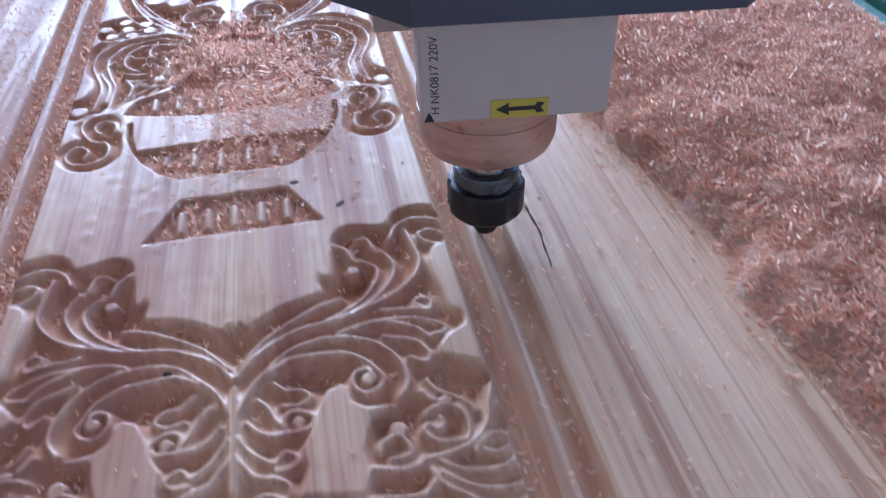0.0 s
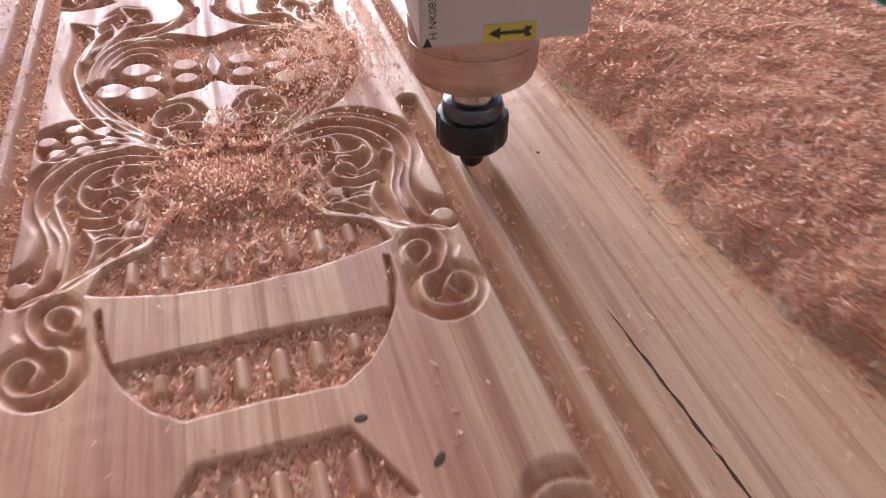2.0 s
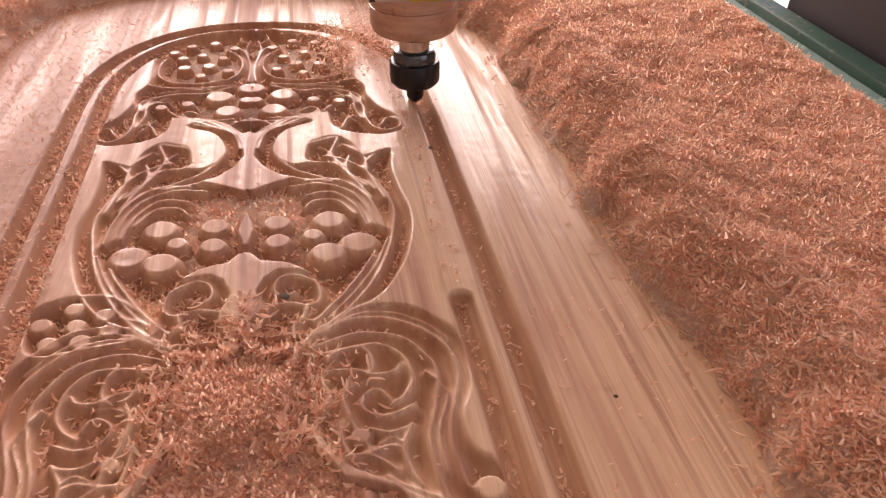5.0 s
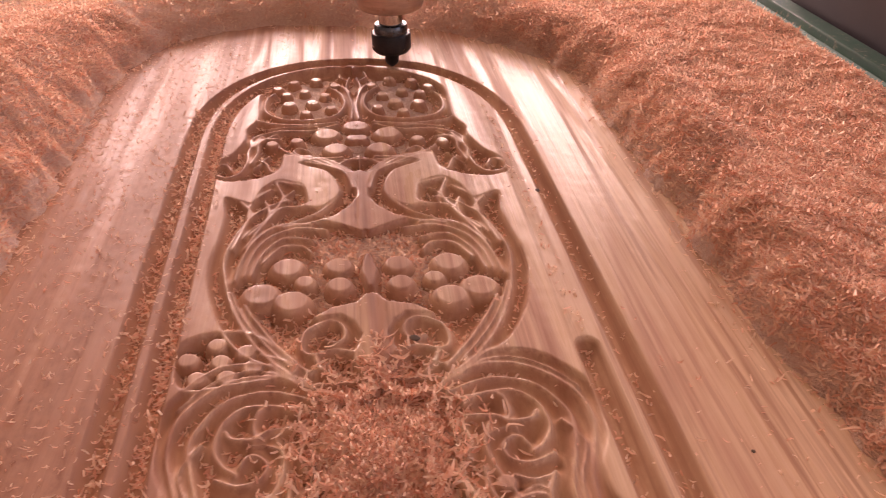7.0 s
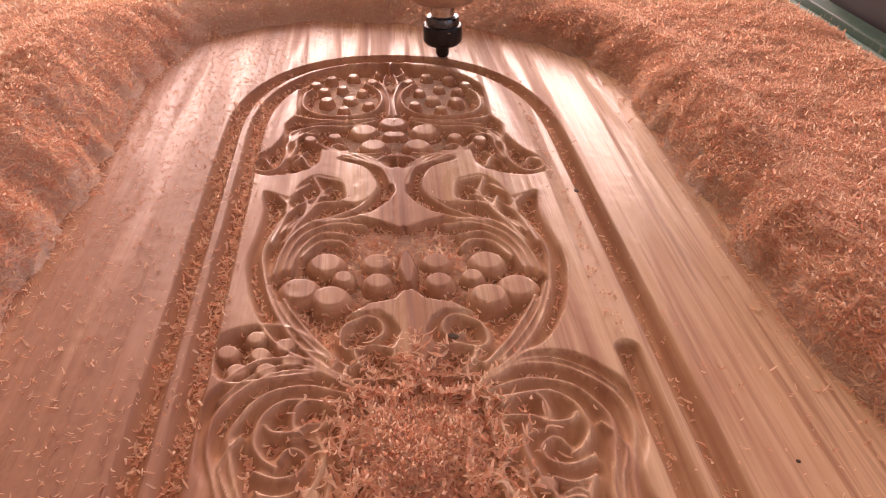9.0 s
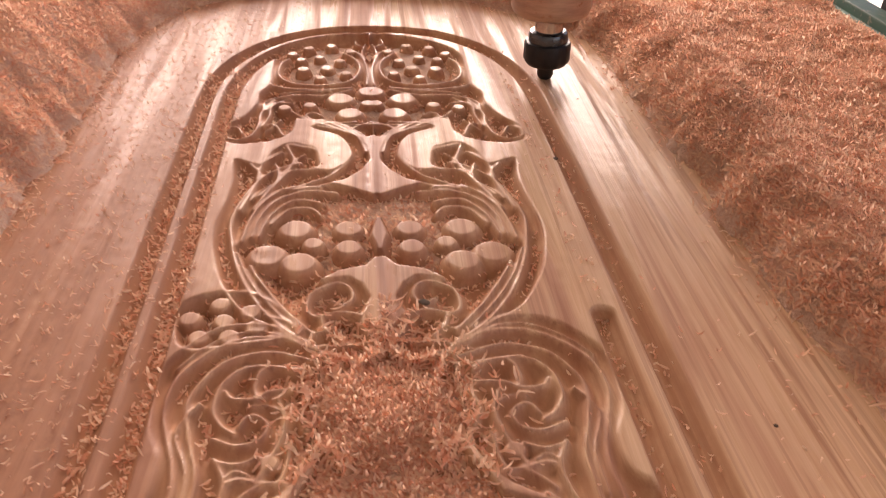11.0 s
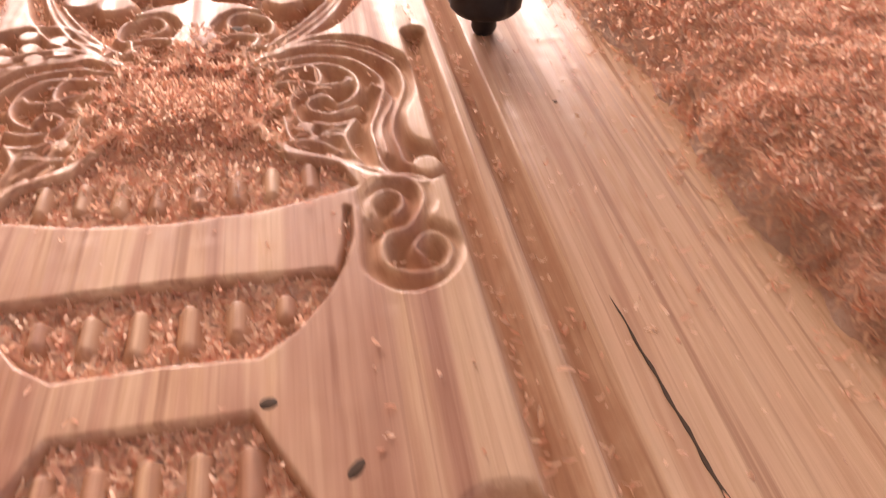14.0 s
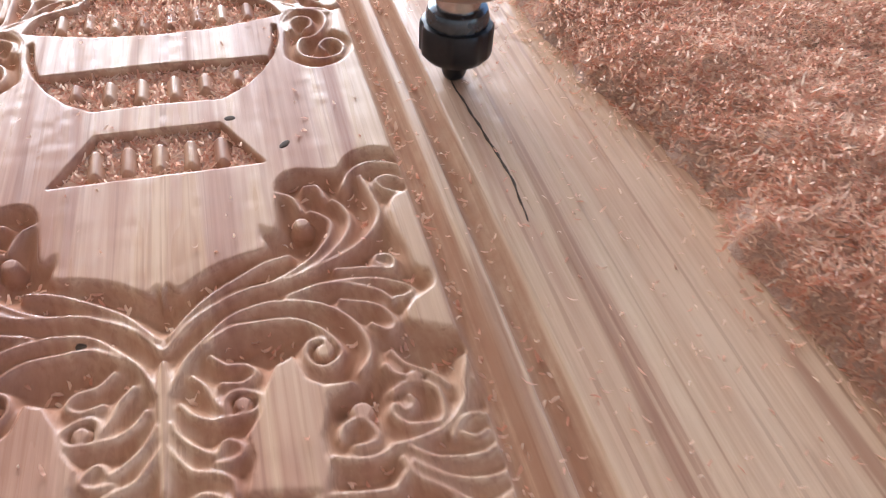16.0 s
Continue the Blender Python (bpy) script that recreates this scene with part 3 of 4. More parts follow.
def build_panel():
    panel = empty("carved_door_panel")
    tagged(panel, "pale striped wooden door panel with carved relief, strewn with shavings", "carved panel")
    nx, ny = int((X1 - X0) / CELL) + 1, int((Y1 - Y0) / CELL) + 1
    xs, ys = np.linspace(X0, X1, nx), np.linspace(Y0, Y1, ny)
    x, y = np.meshgrid(xs, ys, indexing="ij")
    z, which = surface(x, y)
    z = z + 0.00012 * value_noise(x, y * 0.08, 0.003, 21) + 0.00010 * value_noise(x, y, 0.006, 22)
    v = np.stack((x, y, z), -1).reshape(-1, 3)
    gx, gy = np.gradient(z, xs[1] - xs[0], ys[1] - ys[0])
    n = np.stack((-gx, -gy, np.ones_like(gx)), -1)
    n = (n / np.linalg.norm(n, axis=-1, keepdims=True)).reshape(-1, 3)
    idx = np.arange(nx * ny).reshape(nx, ny)
    q = np.stack((idx[:-1, :-1], idx[1:, :-1], idx[1:, 1:], idx[:-1, 1:]), -1).reshape(-1, 4)
    kind = which[:-1, :-1].reshape(-1)
    left = (x < axis_x(y))[:-1, :-1].reshape(-1)
    for k, name in enumerate(PARTS):
        for side in ((True, False) if name in ("side_curl", "scroll_acanthus", "border_groove") else (None,)):
            mine = q[(kind == k) & (True if side is None else left == side)]
            if len(mine):
                used, inverse = np.unique(mine, return_inverse=True)
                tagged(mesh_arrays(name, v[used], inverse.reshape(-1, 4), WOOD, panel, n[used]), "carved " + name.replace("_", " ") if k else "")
    for b in ((-0.30, X0, -0.3, 1.25), (X1, 0.26, -0.3, 1.25), (X0, X1, -0.3, Y0), (X0, X1, Y1, 1.25)):
        part("margin", box(bmesh.new(), *b, -0.042, 0.0), WOOD, panel)
    part("core", box(bmesh.new(), X0, X1, Y0, Y1, -0.042, -0.014), WOOD, panel)
    # dark resin knots and filled holes
    for u, v, long, wide in ((-0.001, 0.346, 0.0026, 0.0020), (0.021, 0.322, 0.0034, 0.0017), (-0.015, 0.574, 0.0030, 0.0022), (0.121, 0.484, 0.0010, 0.0010), (0.0795, 0.710, 0.0016, 0.0024), (-0.056, 0.227, 0.0028, 0.0036)):
        z = float(surface(np.array([u]), np.array([v]))[0][0])
        bm = bmesh.new()
        bmesh.ops.create_uvsphere(bm, u_segments=10, v_segments=6, radius=1, matrix=Matrix.LocRotScale((u, v, z), Euler((0, 0, u * 40)), (long, wide, 0.0003)))
        part("knot", bm, KNOT, panel, "small dark knot", True)
    # a long shake in the grain
    bm, rows = bmesh.new(), []
    for k in range(41):
        y, w = 0.252 + 0.117 * k / 40, 0.00050 * math.sin(math.pi * min(1, 0.06 + k / 42)) ** 0.5 * (1 + 0.4 * math.sin(k * 1.7))
        x = 0.1120 - 0.0065 * max(0, (y - 0.285) / 0.084) + 0.0002 * math.sin(k * 0.9) - 0.002 * max(0, (0.275 - y) / 0.023)
        rows.append([bm.verts.new((x + d * w, y, z)) for d, z in ((-1, 0.0003), (1, 0.0003), (1, -0.003), (-1, -0.003))])
    for a, b in zip(rows, rows[1:]):
        for i in range(4):
            bm.faces.new((a[i], a[(i + 1) % 4], b[(i + 1) % 4], b[i]))
    part("shake", bm, KNOT, panel, "dark crack along the grain")
    return panel


build_panel()


# ---- shavings ----
def cleared(x, y):
    """How far, in metres, a place lies outside the stretch of wood that the spindle's draught keeps clear."""
    right = 0.163 + 0.026 * step(0.45, 0.22, y) - 0.012 * step(0.12, 0.0, y) + 0.006 * value_noise(x * 0, y, 0.07, 5) + 0.003 * value_noise(x * 0, y, 0.02, 6)
    left = -0.243 + 0.006 * value_noise(x * 0, y, 0.09, 7) + 0.003 * value_noise(x * 0, y, 0.025, 8)
    cx, half = (right + left) / 2, (right - left) / 2
    lift = np.clip(y + 0.2 * (x - cx) * step(0.8, 1.0, y) - 0.82 + 0.006 * value_noise(x, y * 0, 0.04, 9), 0, None) / 0.245
    e = (np.abs((x - cx) / half) ** 2.7 + lift ** 2.7) ** (1 / 2.7)
    return (e - 1) * half


def bed_height(x, y):
    d = cleared(x, y)
    d = d + 0.0035 * value_noise(x, y, 0.016, 14) + 0.0018 * value_noise(x, y, 0.006, 15)
    h = 0.011 * step(0.0, 0.05, d) + 0.014 * step(-0.002, 0.010, d)
    h = h + 0.010 * np.exp(-((d - 0.035) / 0.025) ** 2) * step(0.4, 0.75, y)
    h = h * (1 + 0.08 * value_noise(x, y, 0.05, 11) + 0.05 * value_noise(x, y, 0.02, 12)) + (0.0013 * value_noise(x, y, 0.009, 13) + 0.0008 * value_noise(x, y, 0.026, 16)) * step(0, 0.02, d)
    # the heaps beside and beyond the cleared wood
    h = h + 0.030 * np.exp(-(((x + 0.31) / 0.055) ** 2 + ((y - 0.84) / 0.19) ** 2)) * step(0, 0.04, d)
    h = h * step(0.405, 0.36, x)
    return np.where(d > -0.004, h, 0) - 0.004 * (d <= -0.004)


def chip_mesh(name, x, y, z, length, width, lean, mat, curl=1.0):
    """Curled shavings, one bent strip each, at the given places."""
    n = len(x)
    yaw, pitch, roll = rng.uniform(0, 2 * math.pi, n), rng.normal(0, lean, n), rng.normal(0, 1.3 * lean, n)
    bend = rng.uniform(0.2, 2.0, n) * curl
    s = np.linspace(-1, 1, 4)
    ang = s[None, :] * bend[:, None]
    px = np.sin(ang) / bend[:, None] * length[:, None] / 2
    pz = (1 - np.cos(ang)) / bend[:, None] * length[:, None] / 2
    v = np.zeros((n, 4, 2, 3))
    taper = np.array([0.55, 1, 1, 0.4])
    for k, sign in enumerate((-1, 1)):
        v[:, :, k, 0], v[:, :, k, 2] = px, pz
        v[:, :, k, 1] = sign * 0.5 * width[:, None] * taper[None, :] + 0.25 * width[:, None] * s[None, :]
    flip = rng.choice((-1, 1), n)
    v[..., 2] *= flip[:, None, None]
    cr, sr = np.cos(roll)[:, None, None], np.sin(roll)[:, None, None]
    v[..., 1], v[..., 2] = cr * v[..., 1] - sr * v[..., 2], sr * v[..., 1] + cr * v[..., 2]
    cp, sp = np.cos(pitch)[:, None, None], np.sin(pitch)[:, None, None]
    v[..., 0], v[..., 2] = cp * v[..., 0] + sp * v[..., 2], -sp * v[..., 0] + cp * v[..., 2]
    cy, sy = np.cos(yaw)[:, None, None], np.sin(yaw)[:, None, None]
    v[..., 0], v[..., 1] = cy * v[..., 0] - sy * v[..., 1], sy * v[..., 0] + cy * v[..., 1]
    v += np.stack((x, y, z), -1)[:, None, None, :]
    base = (np.arange(n) * 8)[:, None, None]
    q = base + np.array([[0, 1, 3, 2], [2, 3, 5, 4], [4, 5, 7, 6]])[None]
    return mesh_arrays(name, v.reshape(-1, 3), q.reshape(-1, 4), mat)


def shaving_bed(name, x0, x1, y0, y1, per_m2, label):
    nx, ny = int((x1 - x0) / 0.004), int((y1 - y0) / 0.004)
    gx, gy = np.meshgrid(np.linspace(x0, x1, nx), np.linspace(y0, y1, ny), indexing="ij")
    verts = np.stack((gx, gy, bed_height(gx, gy) - 0.0015), -1).reshape(-1, 3)
    idx = np.arange(nx * ny).reshape(nx, ny)
    quads = np.stack((idx[:-1, :-1], idx[1:, :-1], idx[1:, 1:], idx[:-1, 1:]), -1).reshape(-1, 4)
    keep = verts[quads].reshape(-1, 4, 3)[..., 2].max(1) > -0.0025
    bed = mesh_arrays(name, verts, quads[keep], DUST)
    tagged(bed, label, "wood shavings", "", "stuff")
    n = int(per_m2 * (x1 - x0) * (y1 - y0))
    x, y = rng.uniform(x0, x1, n), rng.uniform(y0, y1, n)
    # fewer shavings far from the near stretch, and a loose fringe over the clear wood
    d = cleared(x, y)
    pick = (d > -0.02) & (rng.uniform(0, 1, n) < np.where(y > 1.05, 0.75, 1.0)) & (d + rng.exponential(0.006, n) * (rng.uniform(0, 1, n) < 0.22) > 0.001) & (x < 0.402)
    x, y, d = x[pick], y[pick], d[pick]
    n = len(x)
    z = np.maximum(bed_height(x, y), 0) + rng.uniform(-0.0004, 0.0012, n)
    size = rng.lognormal(0, 0.35, n)
    chips = chip_mesh(name + "_curls", x, y, z, 0.0050 * size * (1 + 0.35 * (y0 > 1)), 0.00092 * size ** 0.5 * (1 + 0.4 * (y0 > 1)), 0.26, CHIPS, 0.8)
    chips.parent = bed
    tagged(chips, kind="stuff")
    return bed


shaving_bed("shavings_beside", 0.03, 0.405, 0.0, 1.02, 580000, "deep bed of curled reddish wood shavings beside the panel")
shaving_bed("shavings_beyond", -0.60, 0.405, 1.02, 1.75, 150000, "deep bed of reddish wood shavings beyond the panel")
shaving_bed("shavings_heap", -0.55, -0.16, 0.50, 1.02, 620000, "heaped reddish wood shavings along the dusty panel edge")


# ---- loose shavings on the carved face ----
def litter(name, n, place, length, label, wide=0.0010, lean=0.25):
    """Loose curls strewn over the face by a rule that gives their places and their height above it."""
    x, y, up = place(n)
    z = surface(x, y)[0] + up + 0.0007
    size = np.minimum(rng.lognormal(0, 0.35, len(x)), 1.8)
    return tagged(chip_mesh(name, x, y, z, length * size, wide * size ** 0.6, lean, CHIPS), label, "wood shavings", "", "stuff")


def world_xy(u, v):
    y = v - skew(v) * u
    return u + axis_x(y), y


def mound(u, v):
    r = ((u + 0.002) / 0.034) ** 2 + (np.where(v > 0.512, (v - 0.512) / 0.026, (v - 0.512) / 0.038)) ** 2
    return 0.0066 * np.exp(-1.1 * r * r) * (1 + 0.4 * value_noise(u + 0.3 * v, v - 0.4 * u, 0.013, 31))


def in_mound(n):
    u, v = rng.normal(-0.001, 0.017, n), rng.normal(0.508, 0.023, n)
    x, y = world_xy(u, v)
    return x, y, np.maximum(mound(u, v) - 0.001 - surface(x, y)[0] - 0.0074, 0) + rng.uniform(0, 0.0015, n)


def in_beds(n):
    bed = rng.integers(0, 3, n)
    v = np.choose(bed, (rng.uniform(0.314, 0.343, n), rng.uniform(0.365, 0.397, n), rng.uniform(0.431, 0.475, n)))
    u = rng.uniform(-1, 1, n) * np.choose(bed, (0.042, 0.055, 0.062))
    x, y = world_xy(u, v)
    low = surface(x, y)[0] < -0.0050
    x, y = x[low], y[low]
    return x, y, rng.uniform(0, 0.0016, len(x))


def in_flutes(n, side, v0, v1):
    u, v = rng.uniform(0, 0.105, n) * side, rng.uniform(v0, v1, n)
    x, y = world_xy(u, v)
    low = surface(x, y)[0] < -0.0050
    x, y = x[low], y[low]
    return x, y, rng.uniform(0, 0.0010, len(x))


def in_grooves(n, side):
    u = (np.where(rng.uniform(0, 1, n) < 0.5, 0.1225, 0.1045) + rng.normal(0, 0.0022, n)) * side
    v = rng.uniform(0.1, 0.86, n)
    x, y = world_xy(u, v)
    return x, y, rng.uniform(0, 0.0010, n)


def on_face(n, x0, x1, y0, y1):
    x, y = rng.uniform(x0, x1, n), rng.uniform(y0, y1, n)
    out = cleared(x, y) < 0
    return x[out], y[out], np.zeros(out.sum())


def drift(u, v):
    """The level to which fine dust fills the hollows round the mound and in the heart."""
    middle = np.exp(-(np.abs((u + 0.010) / 0.052) ** 3 + np.abs((v - 0.492) / 0.058) ** 3))
    heart = np.exp(-(np.abs(u / 0.060) ** 4 + np.abs((v - 0.655) / 0.042) ** 3))
    crown = np.exp(-(np.abs(u / 0.070) ** 4 + np.abs((v - 0.888) / 0.046) ** 4)) + np.exp(-(np.abs(u / 0.042) ** 4 + np.abs((v - 0.808) / 0.026) ** 4))
    beds = np.where((np.abs(u) < 0.064) & (v < 0.475), 0.0072, 0.0)
    return -0.0118 + np.maximum(beds, 0.0072 * middle) + 0.0068 * heart + 0.0062 * crown + 0.0010 * value_noise(u, v, 0.012, 33) + 0.0005 * value_noise(u, v, 0.004, 34)


def mound_base():
    nu, nv = 120, 560
    gu, gv = np.meshgrid(np.linspace(-0.085, 0.080, nu), np.linspace(0.305, 0.95, nv), indexing="ij")
    x, y = world_xy(gu, gv)
    z = np.maximum(drift(gu, gv), np.where(mound(gu, gv) > 0.0006, mound(gu, gv) - 0.0076, -0.0125))
    idx = np.arange(nu * nv).reshape(nu, nv)
    q = np.stack((idx[:-1, :-1], idx[1:, :-1], idx[1:, 1:], idx[:-1, 1:]), -1).reshape(-1, 4)
    tagged(mesh_arrays("shavings_mound", np.stack((x, y, z), -1).reshape(-1, 3), q, DUST), "low mound of red wood dust filling the carving", "wood shavings", "", "stuff")


def on_drift(n):
    u, v = rng.uniform(-0.075, 0.07, n), rng.uniform(0.31, 0.71, n)
    x, y = world_xy(u, v)
    face, level = surface(x, y)[0], drift(u, v)
    low = level > face - 0.0004
    return x[low], y[low], (level - face)[low] + rng.uniform(0, 0.0010, low.sum())


mound_base()
litter("drift_curls", 12000, on_drift, 0.0042, "thin scatter of curled shavings on the dust", wide=0.0012, lean=0.18)
litter("mound_curls", 6500, in_mound, 0.0060, "loose mound of curled red shavings on the carving", wide=0.0011, lean=0.22)
litter("vase_shavings", 4500, in_beds, 0.0046, "curled shavings caught in the carved vase", wide=0.0009)
litter("flute_shavings", 13000, lambda n: in_flutes(n, -1, 0.43, 0.93), 0.0044, "curled shavings caught in the carved flutes")
litter("flute_shavings", 6500, lambda n: in_flutes(n, 1, 0.545, 0.93), 0.0040, "curled shavings caught in the carved flutes")
litter("flute_shavings", 1500, lambda n: in_flutes(n, 1, 0.12, 0.50), 0.0034, "few curled shavings caught in the carved flutes")
litter("flute_shavings", 1500, lambda n: in_flutes(n, -1, 0.12, 0.42), 0.0034, "few curled shavings caught in the carved flutes")
litter("groove_shavings", 2300, lambda n: in_grooves(n, -1), 0.0044, "curled shavings lying in the border grooves")
litter("groove_shavings", 450, lambda n: in_grooves(n, 1), 0.0034, "few curled shavings lying in the border grooves")
litter("face_shavings", 4200, lambda n: on_face(n, -0.25, -0.13, 0.10, 1.03), 0.0036, "scattered shavings on the dusty panel face", wide=0.0006)
litter("face_shavings", 300, lambda n: on_face(n, -0.13, 0.10, 0.10, 1.0), 0.0025, "scattered shavings on the dusty panel face", wide=0.0009)
litter("face_shavings", 420, lambda n: on_face(n, 0.10, 0.19, 0.05, 0.55), 0.0034, "scattered shavings on the dusty panel face", wide=0.0007)


# ---- the machine's table and the workshop round it ----
def machine_table():
    table = empty("machine_table")
    tagged(table, "router table with green enamelled edge rails", "machine table")
    part("bed_board", box(bmesh.new(), -0.70, 0.405, -0.6, 2.2, -0.075, -0.042, 0.001), BED, table)
    for x0, x1, z1, mat, lab in ((0.405, 0.419, 0.002, GREEN_LIGHT, "pale dusty green inner strip"), (0.419, 0.441, 0.010, GREEN, "dark green enamelled rail")):
        part("edge_rail", box(bmesh.new(), x0, x1, -0.6, 2.2, -0.12, z1, 0.002), mat, table, lab)
    for x in (-0.62, 0.36):
        for y in (-0.5, 2.0):
            part("leg", box(bmesh.new(), x - 0.04, x + 0.04, y - 0.04, y + 0.04, -0.80, -0.075, 0.003), GREEN, table)
    return table


def workshop():
    floor = part("floor", box(bmesh.new(), -5, 6, -3.2, 6, -0.90, -0.80), CONCRETE)
    tagged(floor, "pale swept concrete workshop floor in sunlight", "floor", "", "structure")
    # unseen walls and ceiling, added to keep sun off the panel and bounce light
    for name, b in (("wall_west", (-4.6, -4.5, -3, 4.5, -0.8, 2.4)), ("wall_south", (-4.5, 2.2, -3.1, -3, -0.8, 2.4)), ("wall_north_1", (1.75, 2.25, 4.5, 4.6, -0.8, 2.4)),
                    ("wall_north_2", (-4.5, -2.1, 4.5, 4.6, -0.8, 2.4)), ("ceiling", (-4.6, 2.3, -3.1, 4.6, 2.4, 2.5))):
        ob = part(name, box(bmesh.new(), *b), PLASTER)
        tagged(ob, "plain unseen light-shaping workshop " + name.split("_")[0], name.split("_")[0], "", "structure")


machine_table()
workshop()


# ---- the machine ----
def gantry():
    """The gantry's upright that rides along the table's edge, its far edge at y = 0."""
    g = empty("gantry_upright")
    tagged(g, "dark grey gantry upright riding along the green rail", "gantry")
    part("side_plate", prism(bmesh.new(), [(0.446, 0.0), (0.446, -0.34), (0.60, -0.34), (0.60, 0.0), (0.585, 0.018), (0.500, 0.018), (0.466, 0.014), (0.452, 0.008)], -0.45, 0.55), DARK_PANEL, g, "dark grey painted side plate")
    return g


def lettering(text, size, m, mat, parent, name="lettering"):
    curve = bpy.data.curves.new(name, "FONT")
    curve.body, curve.size, curve.align_x, curve.align_y, curve.extrude = text, size, "LEFT", "CENTER", 0.00004
    temp = new(name, curve)
    bpy.context.view_layer.update()
    me = bpy.data.meshes.new_from_object(temp)
    bpy.data.objects.remove(temp)
    me.materials.clear()
    me.materials.append(mat)
    ob = new(name, me)
    ob.matrix_basis = m
    ob.parent = parent
    return ob


def notched_nut():
    """A collet nut with six wrench slots."""
    bm, seg = bmesh.new(), 72
    rows = [(0.0105, 0.0165, 0), (0.0150, 0.0165, 0), (0.0176, 0.0195, 1), (0.0178, 0.0210, 1), (0.0178, 0.0325, 1), (0.0170, 0.0340, 1), (0.0150, 0.0345, 0), (0.0110, 0.0345, 0)]
    rings = [[bm.verts.new(((r - (0.0008 if cut and i % 12 < 3 else 0)) * math.cos(2 * math.pi * i / seg), (r - (0.0008 if cut and i % 12 < 3 else 0)) * math.sin(2 * math.pi * i / seg), z)) for i in range(seg)]
             for r, z, cut in rows]
    for a, b in zip(rings, rings[1:]):
        for i in range(seg):
            bm.faces.new((a[i], a[(i + 1) % seg], b[(i + 1) % seg], b[i]))
    bm.faces.new(rings[0])
    bm.faces.new(rings[-1])
    return bm


def arrow_sticker(parent, x0, x1, z0, z1, y):
    st = part("sticker", box(bmesh.new(), x0, x1, y - 0.0004, y, z0, z1, 0.0001), YELLOW, parent, "yellow sticker with a black arrow")
    w, zc = x1 - x0, (z0 + z1) / 2
    line = [(0.08, 0), (0.32, 0.34), (0.30, 0.10), (0.76, 0.11), (0.80, 0.30), (0.93, 0.24), (0.86, 0.0), (0.93, -0.24), (0.80, -0.30), (0.76, -0.11), (0.30, -0.10), (0.32, -0.34)]
    bm = bmesh.new()
    flat = [bm.verts.new((x0 + a * w, y - 0.0006, zc + b * (z1 - z0))) for a, b in line]
    back = [bm.verts.new((v.co.x, y - 0.0004, v.co.z)) for v in flat]
    bm.faces.new(flat)
    for i in range(len(line)):
        bm.faces.new((flat[i], back[i], back[(i + 1) % len(line)], flat[(i + 1) % len(line)]))
    part("arrow", bm, INK, st)


def spindle():
    """The router spindle, its cutter's tip at the origin."""
    sp = empty("router_spindle")
    tagged(sp, "grey square router spindle with black collet nut and cutter", "router spindle")
    casing = part("casing", box(bmesh.new(), -0.0295, 0.0405, -0.036, 0.036, 0.0858, 0.30, 0.0012), CASING, sp, "grey painted square casing")
    lettering("H NK0817 220V", 0.0045, pose(-0.0240, -0.03605, 0.0895, 90, -90, 0), INK, casing)
    bm = bmesh.new()
    prism(bm, [(-0.0020, -0.0020), (0.0020, -0.0020), (0.0, 0.0022)], 0, 0.00008)
    bm.transform(pose(-0.0265, -0.03602, 0.0885, 90, 0, 0))
    part("mark", bm, INK, casing, "small black triangle mark")
    arrow_sticker(casing, -0.0036, 0.0179, 0.0864, 0.0940, -0.0360)
    part("nose", turned(bmesh.new(), [(0.015, 0.0560), (0.0262, 0.0560), (0.0282, 0.0575), (0.0295, 0.0612), (0.0297, 0.0625), (0.0297, 0.0745), (0.0293, 0.0748), (0.0293, 0.0753), (0.0297, 0.0756), (0.0297, 0.0856)]), NOSE, sp, "dusty turned metal nose", True)
    part("shaft", turned(bmesh.new(), [(0.0108, 0.040), (0.0108, 0.0525), (0.0116, 0.053), (0.0116, 0.0565)]), STEEL, sp, "bright steel shaft", True)
    part("collet_nut", notched_nut(), BLACK, sp, "black collet nut", True)
    part("nut_collar", turned(bmesh.new(), [(0.0150, 0.0345), (0.0150, 0.0385), (0.0140, 0.0415), (0.0120, 0.0425)]), NUT_COLLAR, sp, "blued steel collar above the nut", True)
    part("cutter", turned(bmesh.new(), [(0.0020, 0.0022), (0.0052, 0.0050), (0.0062, 0.0075), (0.0064, 0.017)], 24), BLACK, sp, "dark carving cutter", True)
    part("clamp", box(bmesh.new(), -0.0450, -0.0300, -0.004, 0.034, 0.108, 0.131, 0.001), CASING, sp, "grey clamp flange")
    part("carriage_cover", prism(bmesh.new(), [(-0.032, -0.050), (0.078, -0.050), (0.090, -0.038), (0.090, 0.08), (-0.10, 0.08), (-0.10, 0.016)], 0.1300, 0.34), COVER, sp, "dark slate sheet metal carriage cover")
    return sp


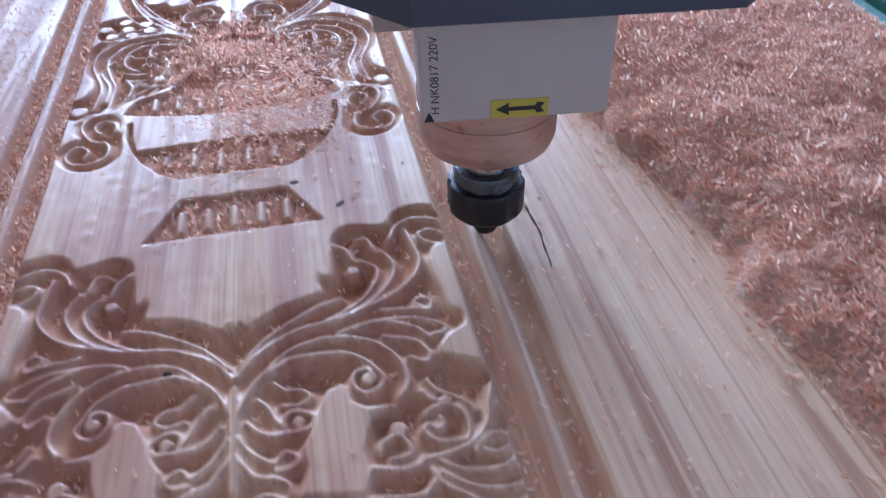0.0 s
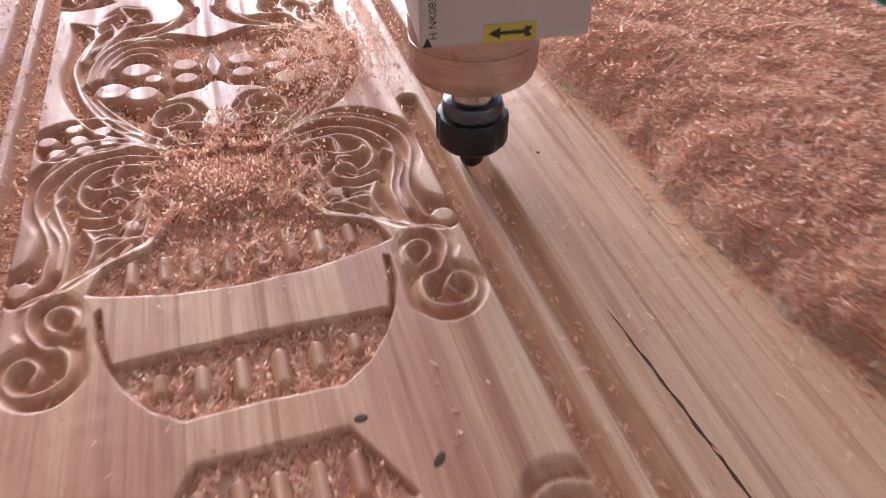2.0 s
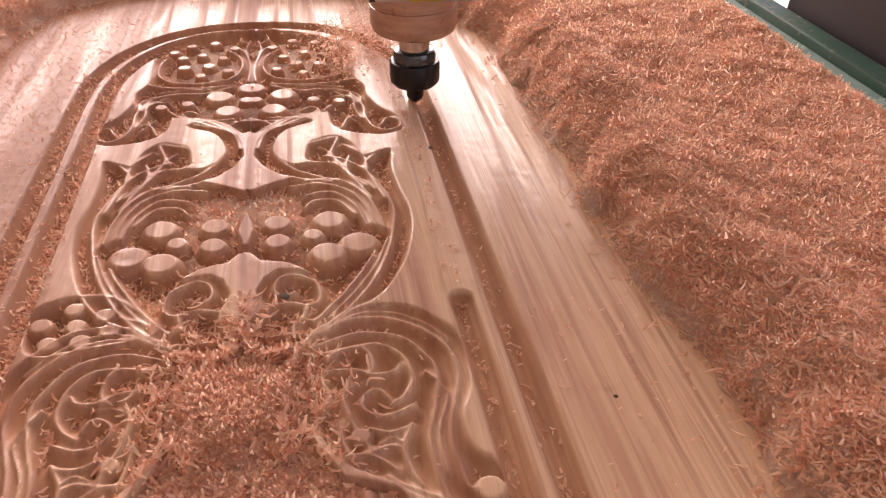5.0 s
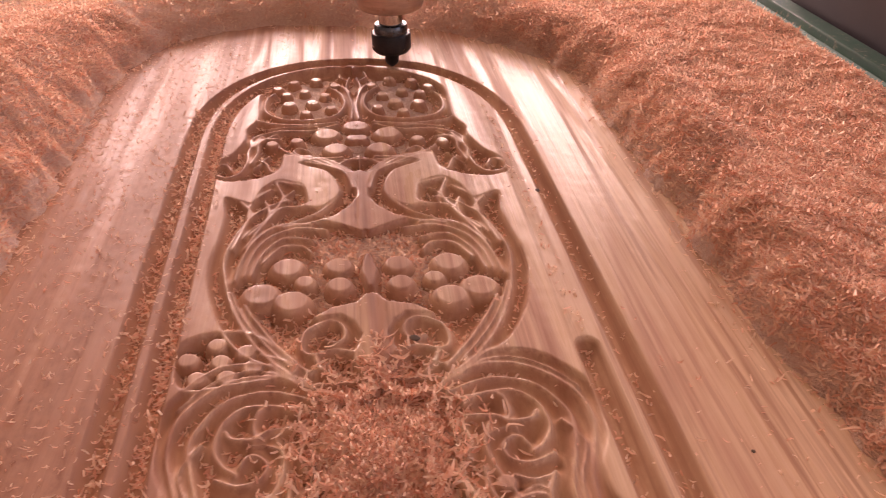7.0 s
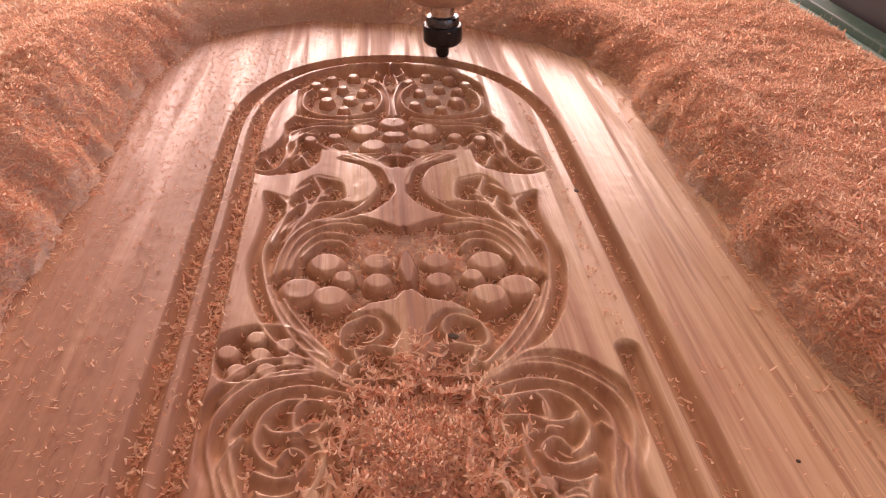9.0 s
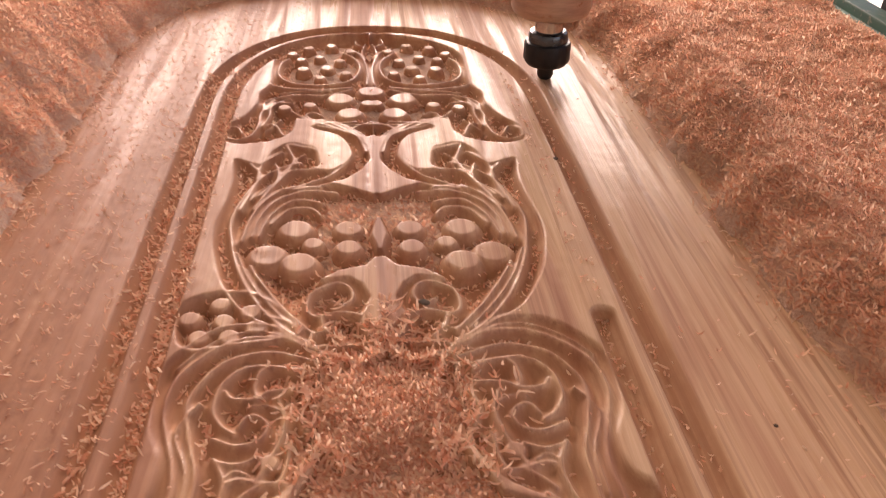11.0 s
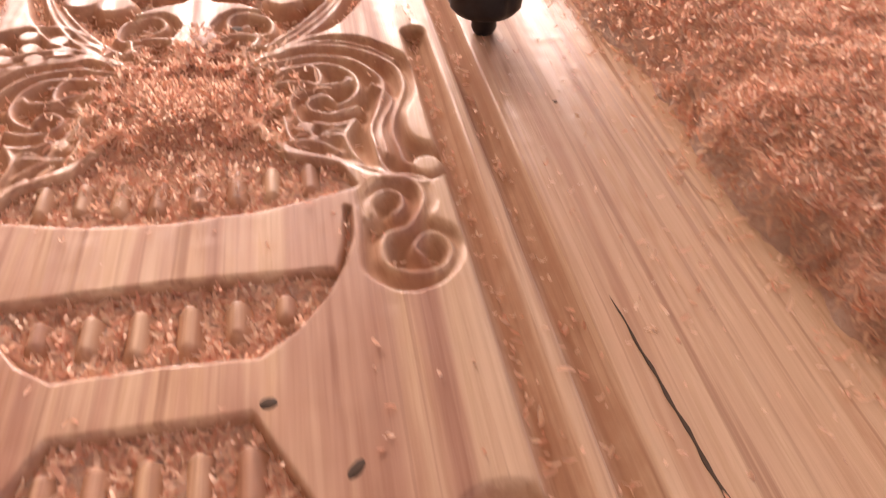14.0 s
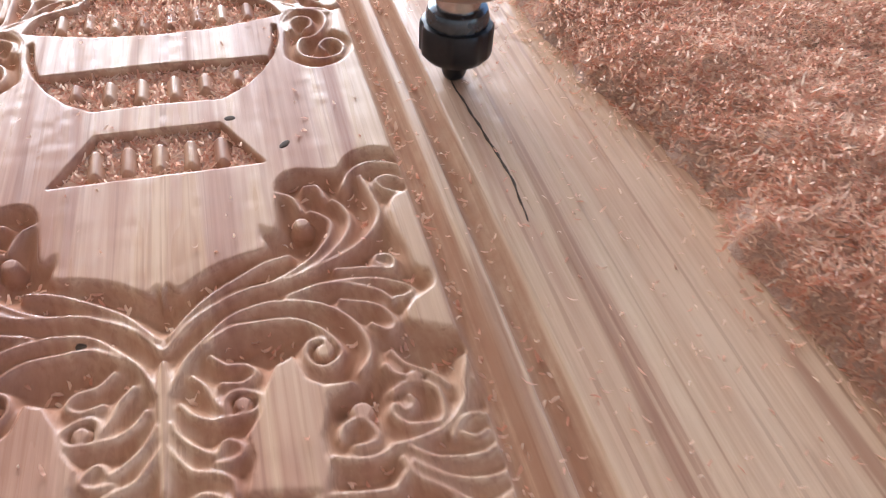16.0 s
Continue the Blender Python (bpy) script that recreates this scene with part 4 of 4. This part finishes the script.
def flying_shavings():
    """A low spray of fine bits blown from the cutter."""
    n = 3600
    a = rng.normal(0, 1, (n, 2))
    x, y = 0.026 * a[:, 0], 0.034 * a[:, 1] + 0.5 * 0.026 * a[:, 0]
    z = 0.001 + rng.exponential(0.005, n)
    size = rng.lognormal(0, 0.4, n)
    return tagged(chip_mesh("flying_shavings", x, y, z, 0.0022 * size, 0.0006 * size, 0.6, PALE_CHIPS), "spray of fine wood shavings blown from the cutter", "wood shavings", "", "stuff")


SPRAY = flying_shavings()
GANTRY = gantry()
SPINDLE = spindle()


def motions():
    rows = [(0, 0.0875, 0.286), (1.5, 0.0858, 0.436), (3.5, 0.0835, 0.636), (4.0, 0.0825, 0.686), (4.6, 0.0815, 0.745), (5.2, 0.080, 0.805), (5.7, 0.0765, 0.853),
            (6.1, 0.066, 0.888), (6.5, 0.044, 0.916), (7.0, -0.001, 0.951), (7.5, -0.037, 0.958), (8.0, -0.038, 0.978), (8.4, -0.030, 0.979), (9.0, 0.012, 0.963), (9.7, 0.056, 0.931),
            (10.2, 0.080, 0.904), (10.5, 0.089, 0.884), (11.0, 0.0985, 0.839), (11.5, 0.0993, 0.790), (12.5, 0.101, 0.692), (14.0, 0.104, 0.551), (16.0, 0.109, 0.361)]
    walk(SPINDLE, [(t, pose(x, y, 0.010 if 7.7 < t < 8.3 else -0.004, 0, 0, -6.5)) for t, x, y in rows])
    # the spray lies to one side on the way up and over the deep bed on the way back
    side = [(0, -0.095, 0.140), (2.0, -0.050, 0.135), (4.0, -0.045, 0.110), (5.2, -0.030, 0.110), (6.5, 0.0, 0.120), (8.4, 0.03, 0.110), (9.7, 0.085, 0.06), (10.5, 0.10, 0.010), (16.0, 0.10, 0.02)]
    place = [(t, np.interp(t, [r[0] for r in rows], [r[1] for r in rows]) + dx, np.interp(t, [r[0] for r in rows], [r[2] for r in rows]) + dy) for t, dx, dy in side]
    walk(SPRAY, [(t, pose(float(x), float(y), 0.012 * float(step(0.10, 0.18, x)) + 0.016 * float(step(0.95, 1.05, y)))) for t, x, y in place])
    walk(GANTRY, [(t, pose(0, y + 0.122, 0)) for t, x, y in rows])


motions()
